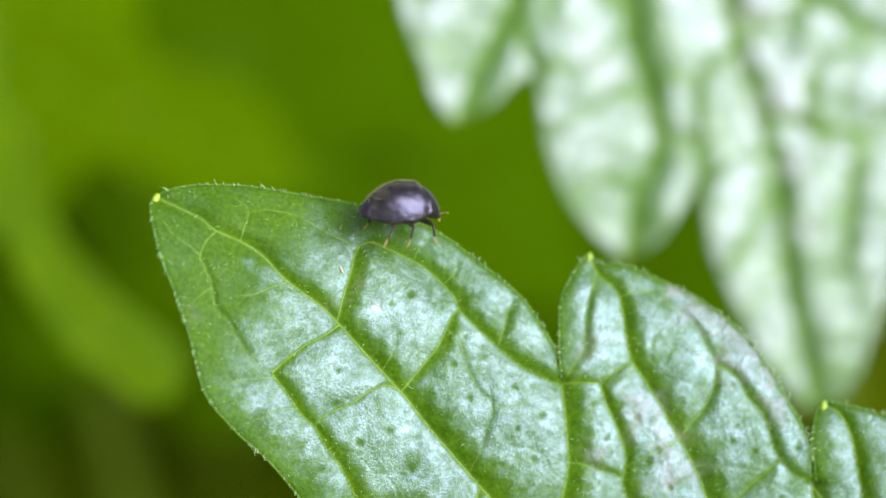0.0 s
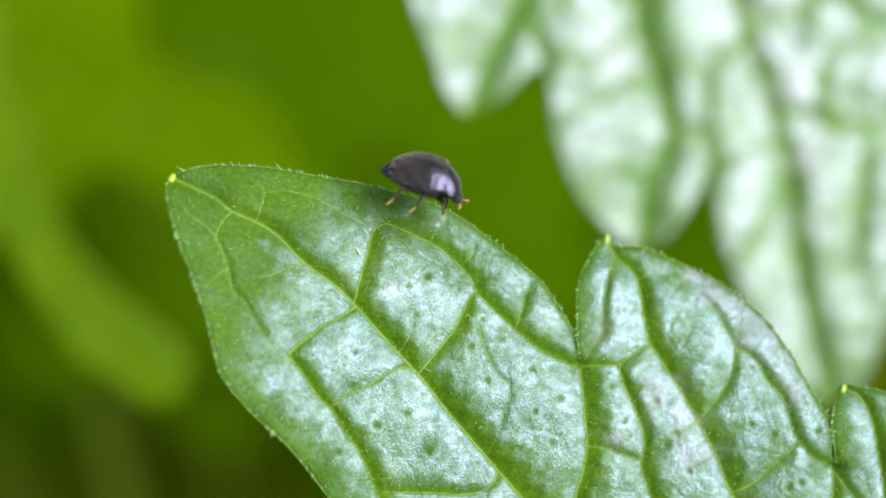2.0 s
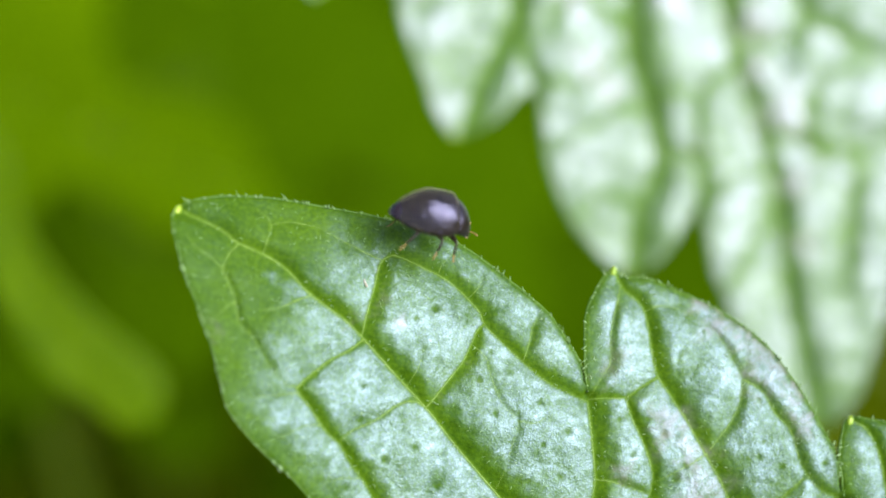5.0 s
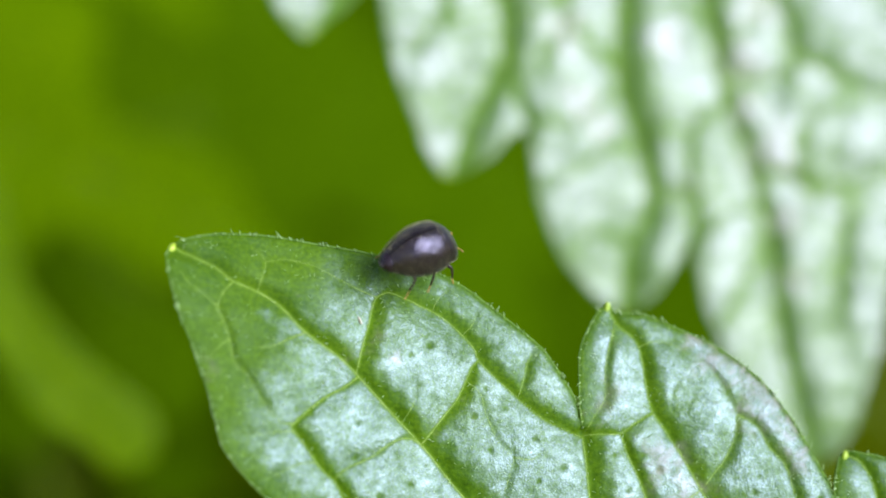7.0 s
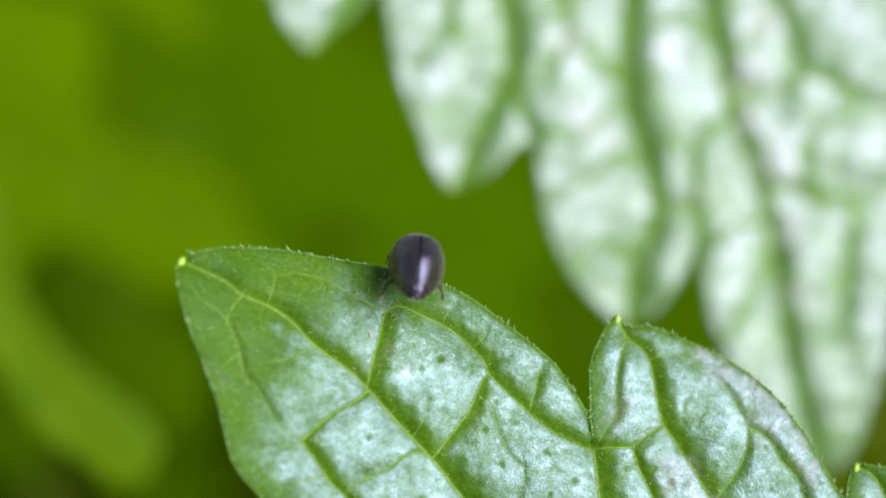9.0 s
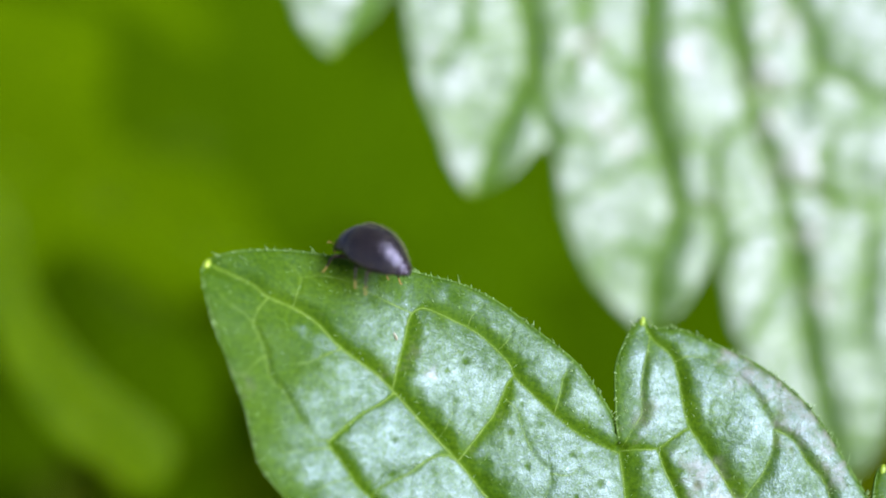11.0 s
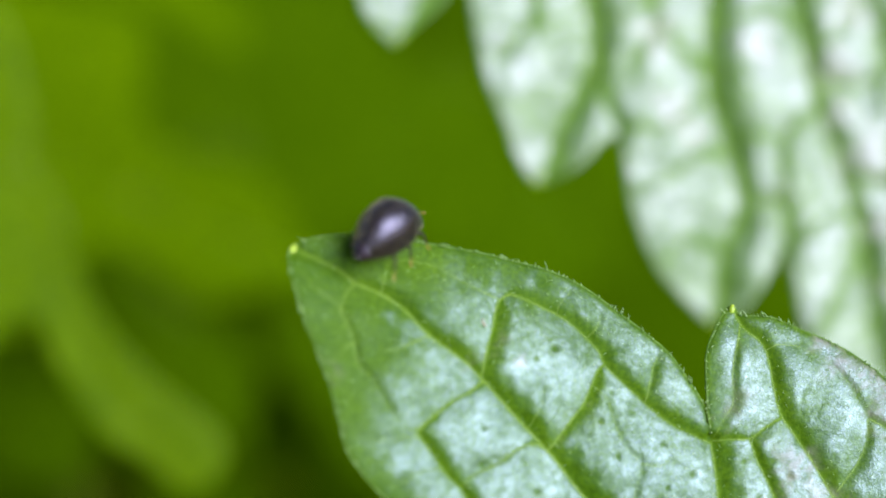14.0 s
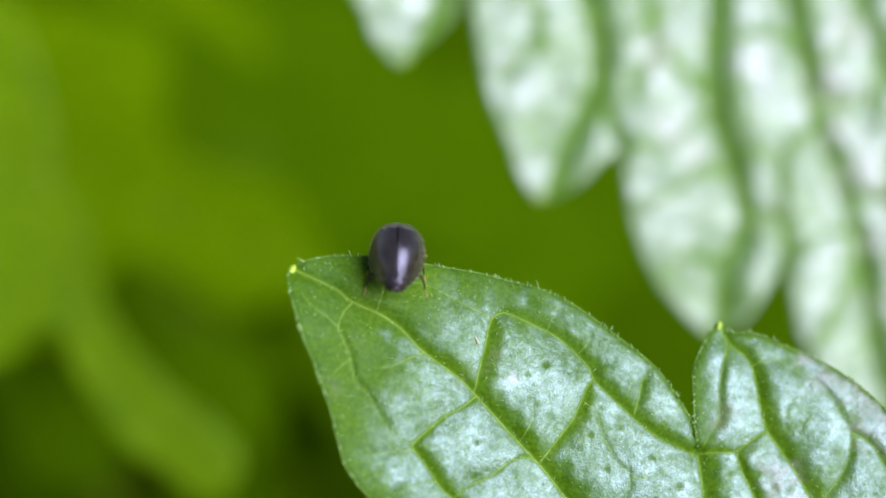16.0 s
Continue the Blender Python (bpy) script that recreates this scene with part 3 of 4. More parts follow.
# last two lists: sheen let back in, and sheen taken out near the beetle's shadow
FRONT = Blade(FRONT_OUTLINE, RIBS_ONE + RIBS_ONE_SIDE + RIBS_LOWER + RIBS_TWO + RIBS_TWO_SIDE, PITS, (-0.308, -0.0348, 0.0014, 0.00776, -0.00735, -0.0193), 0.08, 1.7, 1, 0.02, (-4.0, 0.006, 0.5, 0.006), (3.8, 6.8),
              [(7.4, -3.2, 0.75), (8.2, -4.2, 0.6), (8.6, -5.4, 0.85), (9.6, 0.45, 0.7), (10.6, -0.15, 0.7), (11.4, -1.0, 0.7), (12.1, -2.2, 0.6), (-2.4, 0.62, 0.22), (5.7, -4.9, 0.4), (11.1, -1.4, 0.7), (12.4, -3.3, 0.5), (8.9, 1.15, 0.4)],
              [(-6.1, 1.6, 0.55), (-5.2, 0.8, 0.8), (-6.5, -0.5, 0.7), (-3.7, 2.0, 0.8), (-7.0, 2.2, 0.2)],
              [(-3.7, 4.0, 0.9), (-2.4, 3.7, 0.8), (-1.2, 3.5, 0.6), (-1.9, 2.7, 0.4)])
FRONT_POSE = frame_of((0, -0.00193, 0.24814), (0.98099, 0.14865, -0.12473), (-0.02875, 0.74703, 0.66417))
front_leaf = make_leaf("leaf", "quilted fresh green leaf with toothed lobes under the beetle", FRONT_POSE, FRONT, 0.075, SKIN,
          tips=[(-10.2, 4.5, 60), (5.85, 2.5, 80), (14.25, -3.28, 70)], hairs=430, rolled=0.042)

# a crumb of dust on its skin
bm = bmesh.new()
bmesh.ops.create_icosphere(bm, subdivisions=2, radius=0.085 * MM)
for v in bm.verts:
    v.co *= 1 + 0.5 * noise.noise(v.co * 15000)
    v.co.x *= 0.55
    v.co.y *= 1.7
spot = FRONT.at([(-3.62, 1.97)])[0]
crumb = part("crumb", bm, plain_material("dust", (0.42, 0.34, 0.22), (0.62, 0.55, 0.42), 9000, 0.8, 0.2, 0.3, 0.00002), None, "tiny tan crumb of dust lying on the leaf")
crumb.matrix_basis = FRONT_POSE @ pose(spot[0] * MM, spot[1] * MM, (spot[2] + 0.02) * MM, 0, 0, 25)
tagged(crumb, category="crumb")

# ---- the larger leaf behind it, out of focus ----
BACK_A = [(-15.0, 21.0), (-16.4, 14.0), (-16.0, 10.33), (-15.2, 8.71), (-14.79, 7.54), (-13.68, 6.48), (-13.15, 6.26), (-12.24, 7.15), (-10.98, 8.28), (-10.42, 9.4), (-10.0, 12.0)]
BACK_B = [(-10.0, 12.0), (-9.79, 8.86), (-9.47, 6.66), (-8.93, 4.46), (-8.12, 2.54), (-7.5, 0.9), (-6.5, -0.33), (-5.27, -0.05), (-4.22, 0.65), (-3.22, 1.63), (-2.3, 2.12)]
BACK_C = [(-2.3, 2.12), (-2.1, -0.44), (-1.56, -2.66), (-0.59, -4.61), (0.82, -6.14), (2.31, -7.18), (3.71, -6.44), (4.75, -5.19), (5.65, -3.78), (5.99, -3.16)]
BACK_D = [(5.99, -3.16), (6.35, -6.04), (7.05, -8.01), (8.33, -10.56), (10.06, -13.12), (12.12, -14.85), (13.96, -13.48), (14.92, -11.23), (16.01, -7.96), (16.6, -4.95), (17.89, -2.64), (21.0, 2.0), (23.0, 9.0), (20.0, 17.0), (10.0, 24.0), (-4.0, 25.0), (-15.0, 21.0)]
BACK_OUTLINE = np.vstack([spline(s)[:-1] for s in (BACK_A, BACK_B, BACK_C, BACK_D)])
BACK_RIBS = [
    ([(-13.15, 6.26), (-11.9, 8.4), (-11.3, 10.2), (-10.6, 13.0), (-8.5, 18.0)], 1.0, 0.6),
    ([(-6.19, -0.33), (-5.33, 2.3), (-4.18, 4.54), (-3.59, 5.95), (-3.84, 9.02), (-4.37, 12.37), (-3.0, 18.0)], 1.05, 0.8),
    ([(-2.3, 2.12), (-3.19, 4.0), (-3.59, 5.95)], 0.6, 0.42),
    ([(-6.68, 7.27), (-5.27, 7.59), (-3.71, 8.18)], 0.6, 0.42),
    ([(-8.37, 5.58), (-7.24, 6.98), (-6.68, 7.27), (-6.5, 10.0)], 0.55, 0.32),
    ([(2.31, -7.18), (2.73, -3.78), (3.79, -1.25), (2.97, 2.12), (2.29, 4.94), (2.49, 9.19), (3.15, 13.49), (3.5, 19.0)], 1.0, 0.85),
    ([(5.99, -3.16), (5.69, -1.38), (3.79, -1.25)], 0.65, 0.5),
]
BACK_RIBS_SIDE = [
    ([(2.29, 4.94), (-0.43, 7.42), (-0.82, 10.8)], 0.6, 0.42),
    ([(-1.89, 5.42), (-0.43, 7.42)], 0.6, 0.32),
    ([(12.12, -14.85), (10.74, -9.18), (10.34, -6.63), (9.83, -2.65), (9.13, -0.09), (7.86, 3.61), (7.45, 5.6), (6.62, 9.3), (6.1, 13.6), (5.0, 20.0)], 0.8, 0.7),
    ([(9.13, -0.09), (11.22, -0.36), (12.42, -1.07), (14.25, -0.63), (17.34, -0.03)], 0.65, 0.45),
    ([(7.86, 3.61), (6.05, 2.16), (5.69, -1.38)], 0.6, 0.42),
    ([(7.43, 4.74), (9.82, 4.5), (11.36, 5.96), (10.52, 9.41), (9.97, 12.29)], 0.65, 0.5),
    ([(11.36, 5.96), (13.16, 5.13), (16.2, 4.02), (20.0, 4.0)], 0.65, 0.4),
    ([(14.25, -0.63), (13.88, -3.51), (13.48, -7.79)], 0.6, 0.36),
]
BACK_CROSS_RIBS = [
    ([(2.97, 2.12), (5.01, 1.81), (6.50, 2.45), (7.86, 3.61)], 0.85, 0.15),
    ([(2.27, 4.09), (-0.21, 2.37), (-2.07, 2.34)], 0.85, 0.15),
    ([(3.24, 1.00), (1.50, 0.98), (-0.24, -0.15), (-1.68, -0.72)], 0.85, 0.15),
    ([(9.54, -2.08), (7.90, -2.09), (6.55, -3.22)], 0.85, 0.15),
    ([(10.10, -4.07), (8.43, -5.48), (7.20, -7.73)], 0.85, 0.15),
    ([(10.23, -4.92), (12.02, -5.50), (13.39, -4.94)], 0.85, 0.15),
    ([(12.41, -1.21), (11.55, 0.79), (12.20, 2.81), (14.04, 3.41)], 0.85, 0.15),
    ([(6.89, 7.59), (4.82, 8.11), (2.62, 7.49)], 0.85, 0.15),
    ([(7.31, 6.17), (9.28, 7.65), (9.93, 9.97)], 0.85, 0.15),
    ([(-3.72, 7.34), (-2.15, 7.94), (-0.84, 9.10)], 0.85, 0.15),
    ([(2.73, -3.78), (0.86, -3.22), (-0.30, -4.05)], 0.85, 0.15),
]
BACK = Blade(BACK_OUTLINE, BACK_RIBS + BACK_RIBS_SIDE + BACK_CROSS_RIBS, (), (0, 0, 0, 0, 0, 0), 0, 1, 2, 0.06, stains=[(9.06, 3.16, 0.8), (10.3, 1.1, 1.2), (10.9, -2.6, 0.7), (8.9, 5.6, 0.9), (0.2, 3.4, 0.8), (1.4, 2.2, 0.7), (11.4, -5.5, 0.7), (-0.5, 7.0, 0.9), (4.8, 6.6, 0.9), (9.6, 8.4, 1.0)])
BACK_POSE = frame_of((0.00695, 0.02109, 0.24101), (0.9917, 0.0988, -0.0829), (0.0000, 0.6428, 0.7660))
back_leaf = make_leaf("leaf", "large pale-sheened green leaf with hanging lobes, out of focus", BACK_POSE, BACK, 0.22, FAR_SKIN,
          tips=[(-13.1, 6.55, 70), (-6.4, -0.2, 70), (2.26, -7.1, 90), (11.8, -14.7, 90)], rib_size=1.3)

# ---- leaves of the undergrowth ----
def lobed_outline(length, width, lobes, seed):
    """A pinnate leaf with the base at the origin and the point along +v."""
    rng = random.Random(seed)
    right = [(0.6, 0.0)]
    for k in range(lobes):
        s0, s1 = (k + 0.15) / lobes, (k + 1) / lobes
        wide = width * (0.55 + 0.45 * math.sin(math.pi * min(1, s0 + 0.25))) * rng.uniform(0.9, 1.1) * (1 - 0.55 * s0)
        right += [(0.86 * wide, length * (s0 + 0.02)), (wide, length * (0.55 * s0 + 0.45 * s1 + 0.06)), (0.90 * wide, length * (s1 - 0.01)), (0.78 * wide, length * (s1 + 0.01))]
    right = right[:-1] + [(0.12 * width, length * 1.07)]
    left = [(-x * rng.uniform(0.92, 1.08), y + rng.uniform(-0.4, 0.4)) for x, y in reversed(right)]
    return np.vstack([spline(right), spline([(0.12 * width, length * 1.07), (0, length * 1.14), left[0]])[1:-1], spline(left)])


def undergrowth_leaf(length, width, lobes, seed, cell, skin=None):
    line = lobed_outline(length, width, lobes, seed)
    ribs = [([(0, 0), (0, length * 0.5), (0, length * 1.1)], 1.0, 0.6)]
    for k in range(lobes):
        y = length * (k + 0.2) / lobes
        for side in (-1, 1):
            ribs.append(([(0, y), (side * width * 0.35, y + length * 0.09), (side * width * 0.62 * (1 - 0.4 * k / lobes), y + length * 0.2)], 0.8, 0.4))
    b = Blade(line, ribs, (), (0, 0, 0, -0.006, 0, -0.006), 0, 1, seed, 0.12)
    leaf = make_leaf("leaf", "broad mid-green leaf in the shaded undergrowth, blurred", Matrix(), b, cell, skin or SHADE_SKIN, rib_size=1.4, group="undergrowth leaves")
    v, fc = tube([(0, 0.004, 0), (0.0005, -0.010, -0.002), (0.001, -0.024, -0.010)], [0.0006, 0.0008, 0.0011], 8)
    part_mesh("petiole", mesh_of("petiole", v, fc), STALK, leaf)
    return leaf


def view_point(x, y, depth):
    """A place by its offset across and up the opening view, and its depth, in millimetres."""
    return Vector((0, -0.04596, 0.28857)) + MM * (x * Vector((1, 0, 0)) + y * Vector((0, 0.64279, 0.76604)) + depth * Vector((0, 0.76604, -0.64279)))


def facing(x, y, depth, turn, tip_up=0, lean=0):
    """A leaf pose at a view place: turn is the way its point goes, in degrees clockwise from up."""
    m = Matrix((Vector((1, 0, 0)), Vector((0, 0.64279, 0.76604)), Vector((0, -0.76604, 0.64279)))).transposed().to_4x4()
    return Matrix.Translation(view_point(x, y, depth)) @ m @ pose(0, 0, 0, tip_up, lean, 0) @ pose(0, 0, 0, 0, 0, -turn)


# a side leaf, blurred, whose lobes reach into the view
SIDE_LINE = spline([(-26.4, 5.2), (-24.9, 1.5), (-21.6, -2.6), (-18.0, -5.5), (-16.9, -7.4), (-17.7, -9.4), (-19.8, -9.8), (-21.5, -8.3), (-24.2, -6.5), (-26.4, -3.4), (-27.9, -0.8), (-28.4, 1), (-30.5, 0.4), (-31.6, -1.1), (-33.8, -1.3), (-36.4, 0.8), (-37.8, 4.1), (-36.9, 10.8), (-37.8, 16.3), (-36.4, 21.8), (-33.4, 23), (-30.8, 20.7), (-29.3, 16.3), (-28.6, 13), (-29, 10.8), (-27.7, 9.3), (-26.8, 7.8), (-26.4, 5.2)])[:-1]
SIDE = Blade(SIDE_LINE, [([(-19.2, -9.3), (-22.7, -5.5), (-25.7, 0.4), (-27.7, 5.6), (-30.1, 9.6), (-33, 13.3), (-37.1, 15.6)], 0.9, 0.16), ([(-27.7, 5.6), (-30.8, 2.6), (-33, -0.3)], 0.8, 0.14), ([(-30.1, 9.6), (-31.2, 14.1), (-32.3, 20.7)], 0.8, 0.14), ([(-22.7, -5.5), (-20.5, -4.8)], 0.6, 0.1), ([(-22.7, -5.5), (-24.5, -6.2)], 0.6, 0.1), ([(-25.7, 0.4), (-24.5, 0)], 0.6, 0.1)], (), (0, 0, 0, 0, 0, 0), 0, 1, 4, 0.05, (-22.0, 0.006, 99.0, 0.0))
side_leaf = make_leaf("leaf", "soft green leaf beside the front leaf, with blurred blunt lobes", facing(0.1, -0.2, 108, 0, 0, 4), SIDE, 0.4, SIDE_SKIN, rib_size=1.3)
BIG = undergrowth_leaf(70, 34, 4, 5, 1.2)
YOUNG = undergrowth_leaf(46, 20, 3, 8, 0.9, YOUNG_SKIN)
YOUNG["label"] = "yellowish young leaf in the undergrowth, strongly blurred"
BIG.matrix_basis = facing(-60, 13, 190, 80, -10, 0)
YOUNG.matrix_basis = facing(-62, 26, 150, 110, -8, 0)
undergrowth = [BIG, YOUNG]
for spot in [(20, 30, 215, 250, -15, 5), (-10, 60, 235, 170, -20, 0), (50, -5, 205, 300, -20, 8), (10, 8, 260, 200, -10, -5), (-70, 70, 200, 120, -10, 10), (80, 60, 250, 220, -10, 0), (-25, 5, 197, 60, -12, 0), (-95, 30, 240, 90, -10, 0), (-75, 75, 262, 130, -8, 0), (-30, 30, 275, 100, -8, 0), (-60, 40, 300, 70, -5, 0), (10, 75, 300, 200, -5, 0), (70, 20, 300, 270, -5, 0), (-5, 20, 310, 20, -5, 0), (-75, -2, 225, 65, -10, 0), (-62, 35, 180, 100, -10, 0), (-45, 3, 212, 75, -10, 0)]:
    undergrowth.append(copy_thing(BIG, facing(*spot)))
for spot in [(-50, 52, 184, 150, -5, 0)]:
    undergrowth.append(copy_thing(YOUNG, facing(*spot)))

# ---- ground ----
bm = bmesh.new()
bmesh.ops.create_grid(bm, x_segments=120, y_segments=120, size=1.0)
for v in bm.verts:
    r = v.co.length
    v.co.z = 0.012 * noise.noise(v.co * 9) + 0.006 * noise.noise(v.co * 30)
    if r > 0.75:
        v.co.x *= 1 + (r - 0.75) * 60
        v.co.y *= 1 + (r - 0.75) * 60
        v.co.z *= 0.3
ground = part("ground", bm, SOIL, None, "dark mossy soil in the shade under the leaves")
tagged(ground, kind="structure", category="ground")
# ---- stems that carry the leaves ----
def stem(points, radii, label):
    v, fc = tube(spline(points, 10), np.interp(np.linspace(0, 1, 10 * (len(points) - 1) + 1), np.linspace(0, 1, len(radii)), radii), 12)
    ob = part_mesh("stem", mesh_of("stem", v, fc), STALK, None, label)
    return tagged(ob, category="stem", group="plant stems")


def petiole(leaf, path, radii):
    v, fc = tube(spline(np.array(path) * MM, 8), np.interp(np.linspace(0, 1, 8 * (len(path) - 1) + 1), np.linspace(0, 1, len(radii)), radii) * MM, 10)
    return part_mesh("petiole", mesh_of("petiole", v, fc), STALK, leaf)


petiole(front_leaf, [(9.0, -11.0, -0.9), (10.0, -15.0, -2.2), (11.5, -20.0, -6.0), (13.0, -24.0, -12.0)], [0.5, 0.8, 0.9, 1.2])
end = FRONT_POSE @ Vector((0.013, -0.0245, -0.012))
stem([(end.x + 0.012, end.y + 0.01, -0.01), (end.x + 0.004, end.y - 0.004, 0.09), tuple(end), (end.x - 0.001, end.y + 0.001, end.z + 0.006)], [0.0024, 0.002, 0.0016, 0.0012], "slim green stem that carries the front leaf")
petiole(back_leaf, [(4.0, 22.0, -0.6), (6.0, 27.0, -2.0), (11.0, 32.0, -7.0), (18.0, 33.0, -12.0)], [0.6, 0.9, 1.0, 1.3])
end = BACK_POSE @ Vector((0.018, 0.033, -0.012))
stem([(end.x + 0.03, end.y + 0.03, -0.01), (end.x + 0.02, end.y + 0.012, 0.12), tuple(end), (end.x - 0.001, end.y - 0.001, end.z + 0.008)], [0.0028, 0.0022, 0.0017, 0.0012], "slim green stem that carries the hanging leaf")
petiole(side_leaf, [(-33.0, 13.5, -1.5), (-40.0, 14.5, -6.0), (-50.0, 10.0, -16.0)], [0.6, 0.9, 1.2])
end = side_leaf.matrix_basis @ Vector((-0.050, 0.010, -0.016))
stem([(end.x - 0.01, end.y + 0.01, -0.01), (end.x - 0.006, end.y, 0.1), tuple(end), (end.x, end.y, end.z + 0.006)], [0.0024, 0.002, 0.0015, 0.0012], "slim green stem that carries the side leaf")
for leaf in undergrowth:
    end = leaf.matrix_basis @ Vector((0.001, -0.024, -0.010))
    stem([(end.x * 0.9, end.y + 0.02, -0.01), (end.x * 0.96, end.y + 0.008, end.z * 0.5), tuple(end), (end.x, end.y, end.z + 0.004)], [0.0022, 0.0018, 0.0014, 0.001], "thin green stem in the shaded undergrowth")

# ---- the beetle: +y ahead, +z up, origin in the middle of the body, millimetres ----
BEETLE_ROWS = [
    (0, pose(-0.00143, 0.00001, 0.25204, -12.0, -17.4, -66.0)),
    (0.5, pose(-0.00120, -0.00007, 0.25195, -11.0, -21.0, -79.2)),
    (1, pose(-0.00114, -0.00007, 0.25195, -10.5, -26.0, -86.1)),
    (1.5, pose(-0.00114, 0.00008, 0.25217, -13.0, -29.5, -94.3)),
    (2, pose(-0.00117, 0.00011, 0.25223, -16.1, -31.0, -94.2)),
    (2.5, pose(-0.00116, 0.00011, 0.25224, -18.2, -31.5, -94.9)),
    (3, pose(-0.00125, 0.00008, 0.25220, -15.0, -31.9, -95.8)),
    (3.5, pose(-0.00125, 0.00009, 0.25220, -19.0, -31.1, -97.0)),
    (4, pose(-0.00129, 0.00009, 0.25220, -17.5, -29.6, -97.7)),
    (4.2, pose(-0.00127, 0.00011, 0.25222, -18.9, -27.4, -95.0)),
    (6.3, pose(-0.00122, -0.00003, 0.25194, -3.0, 15.0, -52.0)),
    (6.5, pose(-0.00146, 0.00004, 0.25203, -3.0, 15.0, -57.0)),
    (7, pose(-0.00149, 0.00017, 0.25219, -3.0, 14.0, -60.0)),
    (7.5, pose(-0.00165, 0.00017, 0.25220, -2.0, 13.0, -64.0)),
    (8, pose(-0.00161, 0.00016, 0.25217, 2.0, 14.0, -47.0)),
    (8.5, pose(-0.00166, 0.00015, 0.25212, 4.9, 11.3, -7.2)),
    (8.7, pose(-0.00175, 0.00018, 0.25215, 6.5, 8.6, -8.3)),
    (9.7, pose(-0.00271, 0.00011, 0.25211, -6.0, 11.4, 33.6)),
    (10.8, pose(-0.00378, 0.00020, 0.25224, 0.2, 20.9, 51.8)),
    (11, pose(-0.00444, 0.00046, 0.25256, 2.4, 22.4, 53.2)),
    (11.3, pose(-0.00584, 0.00045, 0.25255, -1.0, 23.3, 56.4)),
    (11.5, pose(-0.00664, 0.00055, 0.25288, 0.5, 23.7, 59.5)),
    (11.7, pose(-0.00812, 0.00058, 0.25312, -0.3, 24.7, 62.3)),
    (12, pose(-0.00863, 0.00028, 0.25296, 4.3, 22.5, 58.9)),
    (12.3, pose(-0.00815, -0.00001, 0.25273, 22.3, -5.2, 23.7)),
    (12.5, pose(-0.00804, -0.00001, 0.25275, 32.0, -4.3, 14.8)),
    (12.7, pose(-0.00770, 0.00004, 0.25278, 32.1, -2.5, 6.4)),
    (13, pose(-0.00768, 0.00002, 0.25275, 35.7, 1.3, 3.6)),
    (13.5, pose(-0.00750, 0.00009, 0.25285, 24.8, 3.9, -13.1)),
    (14, pose(-0.00698, 0.00026, 0.25308, 5.0, 1.0, -38.0)),
    (14.5, pose(-0.00707, 0.00007, 0.25289, 29.0, 6.2, -3.6)),
    (15, pose(-0.00679, -0.00006, 0.25267, 21.2, 5.4, -17.5)),
    (15.5, pose(-0.00636, 0.00017, 0.25298, -3.0, 4.0, -38.0)),
    (16, pose(-0.00646, 0.00016, 0.25294, 9.0, 2.8, -1.8)),
]


def shell_material(name, one, two, rough):
    m, t, p = material(name)
    t.links.new(ramp(t, noise_node(t, 2600, 4), [(0.3, one), (0.7, two)]), p.inputs["Base Color"])
    t.links.new(ramp(t, noise_node(t, 5200, 3), [(0.3, (rough - 0.06,) * 3), (0.7, (rough + 0.12,) * 3)]), p.inputs["Roughness"])
    p.inputs["Specular IOR Level"].default_value = 0.78
    p.inputs["Specular Tint"].default_value = (0.80, 0.74, 1.0, 1)
    p.inputs["Sheen Weight"].default_value = 0.3
    p.inputs["Sheen Roughness"].default_value = 0.22
    p.inputs["Sheen Tint"].default_value = (1.0, 0.85, 0.55, 1)
    pits = t.nodes.new("ShaderNodeTexVoronoi")
    pits.inputs["Scale"].default_value = 21000
    place = t.nodes["Texture Coordinate"]
    t.links.new(place.outputs["Object"], pits.inputs["Vector"])
    t.links.new(bump(t, pits.outputs["Distance"], 0.000012, 0.4, bump(t, noise_node(t, 4200, 4), 0.00005, 0.9)), p.inputs["Normal"])
    return m


SHELL = shell_material("beetle_shell", (0.009, 0.006, 0.005), (0.020, 0.014, 0.012), 0.155)
DARK_RED = shell_material("beetle_tail", (0.010, 0.006, 0.006), (0.022, 0.011, 0.010), 0.26)
LEG_DARK = plain_material("leg_dark", (0.012, 0.008, 0.006), (0.035, 0.018, 0.010), 3000, 0.45, 0.3)
LEG_AMBER = plain_material("leg_amber", (0.22, 0.12, 0.02), (0.38, 0.24, 0.06), 3000, 0.4)
SEAM = plain_material("beetle_seam", (0.002, 0.002, 0.002), (0.005, 0.004, 0.004), 3000, 0.9, 0.05)
DOWN = plain_material("beetle_down", (0.24, 0.20, 0.09), (0.40, 0.34, 0.16), 900, 0.4)

RINGS = np.linspace(0, 1, 41)


def curve_of(values):
    return np.interp(RINGS, np.linspace(0, 1, 8 * (len(values) - 1) + 1), spline([(i, v) for i, v in enumerate(values)])[:, 1])


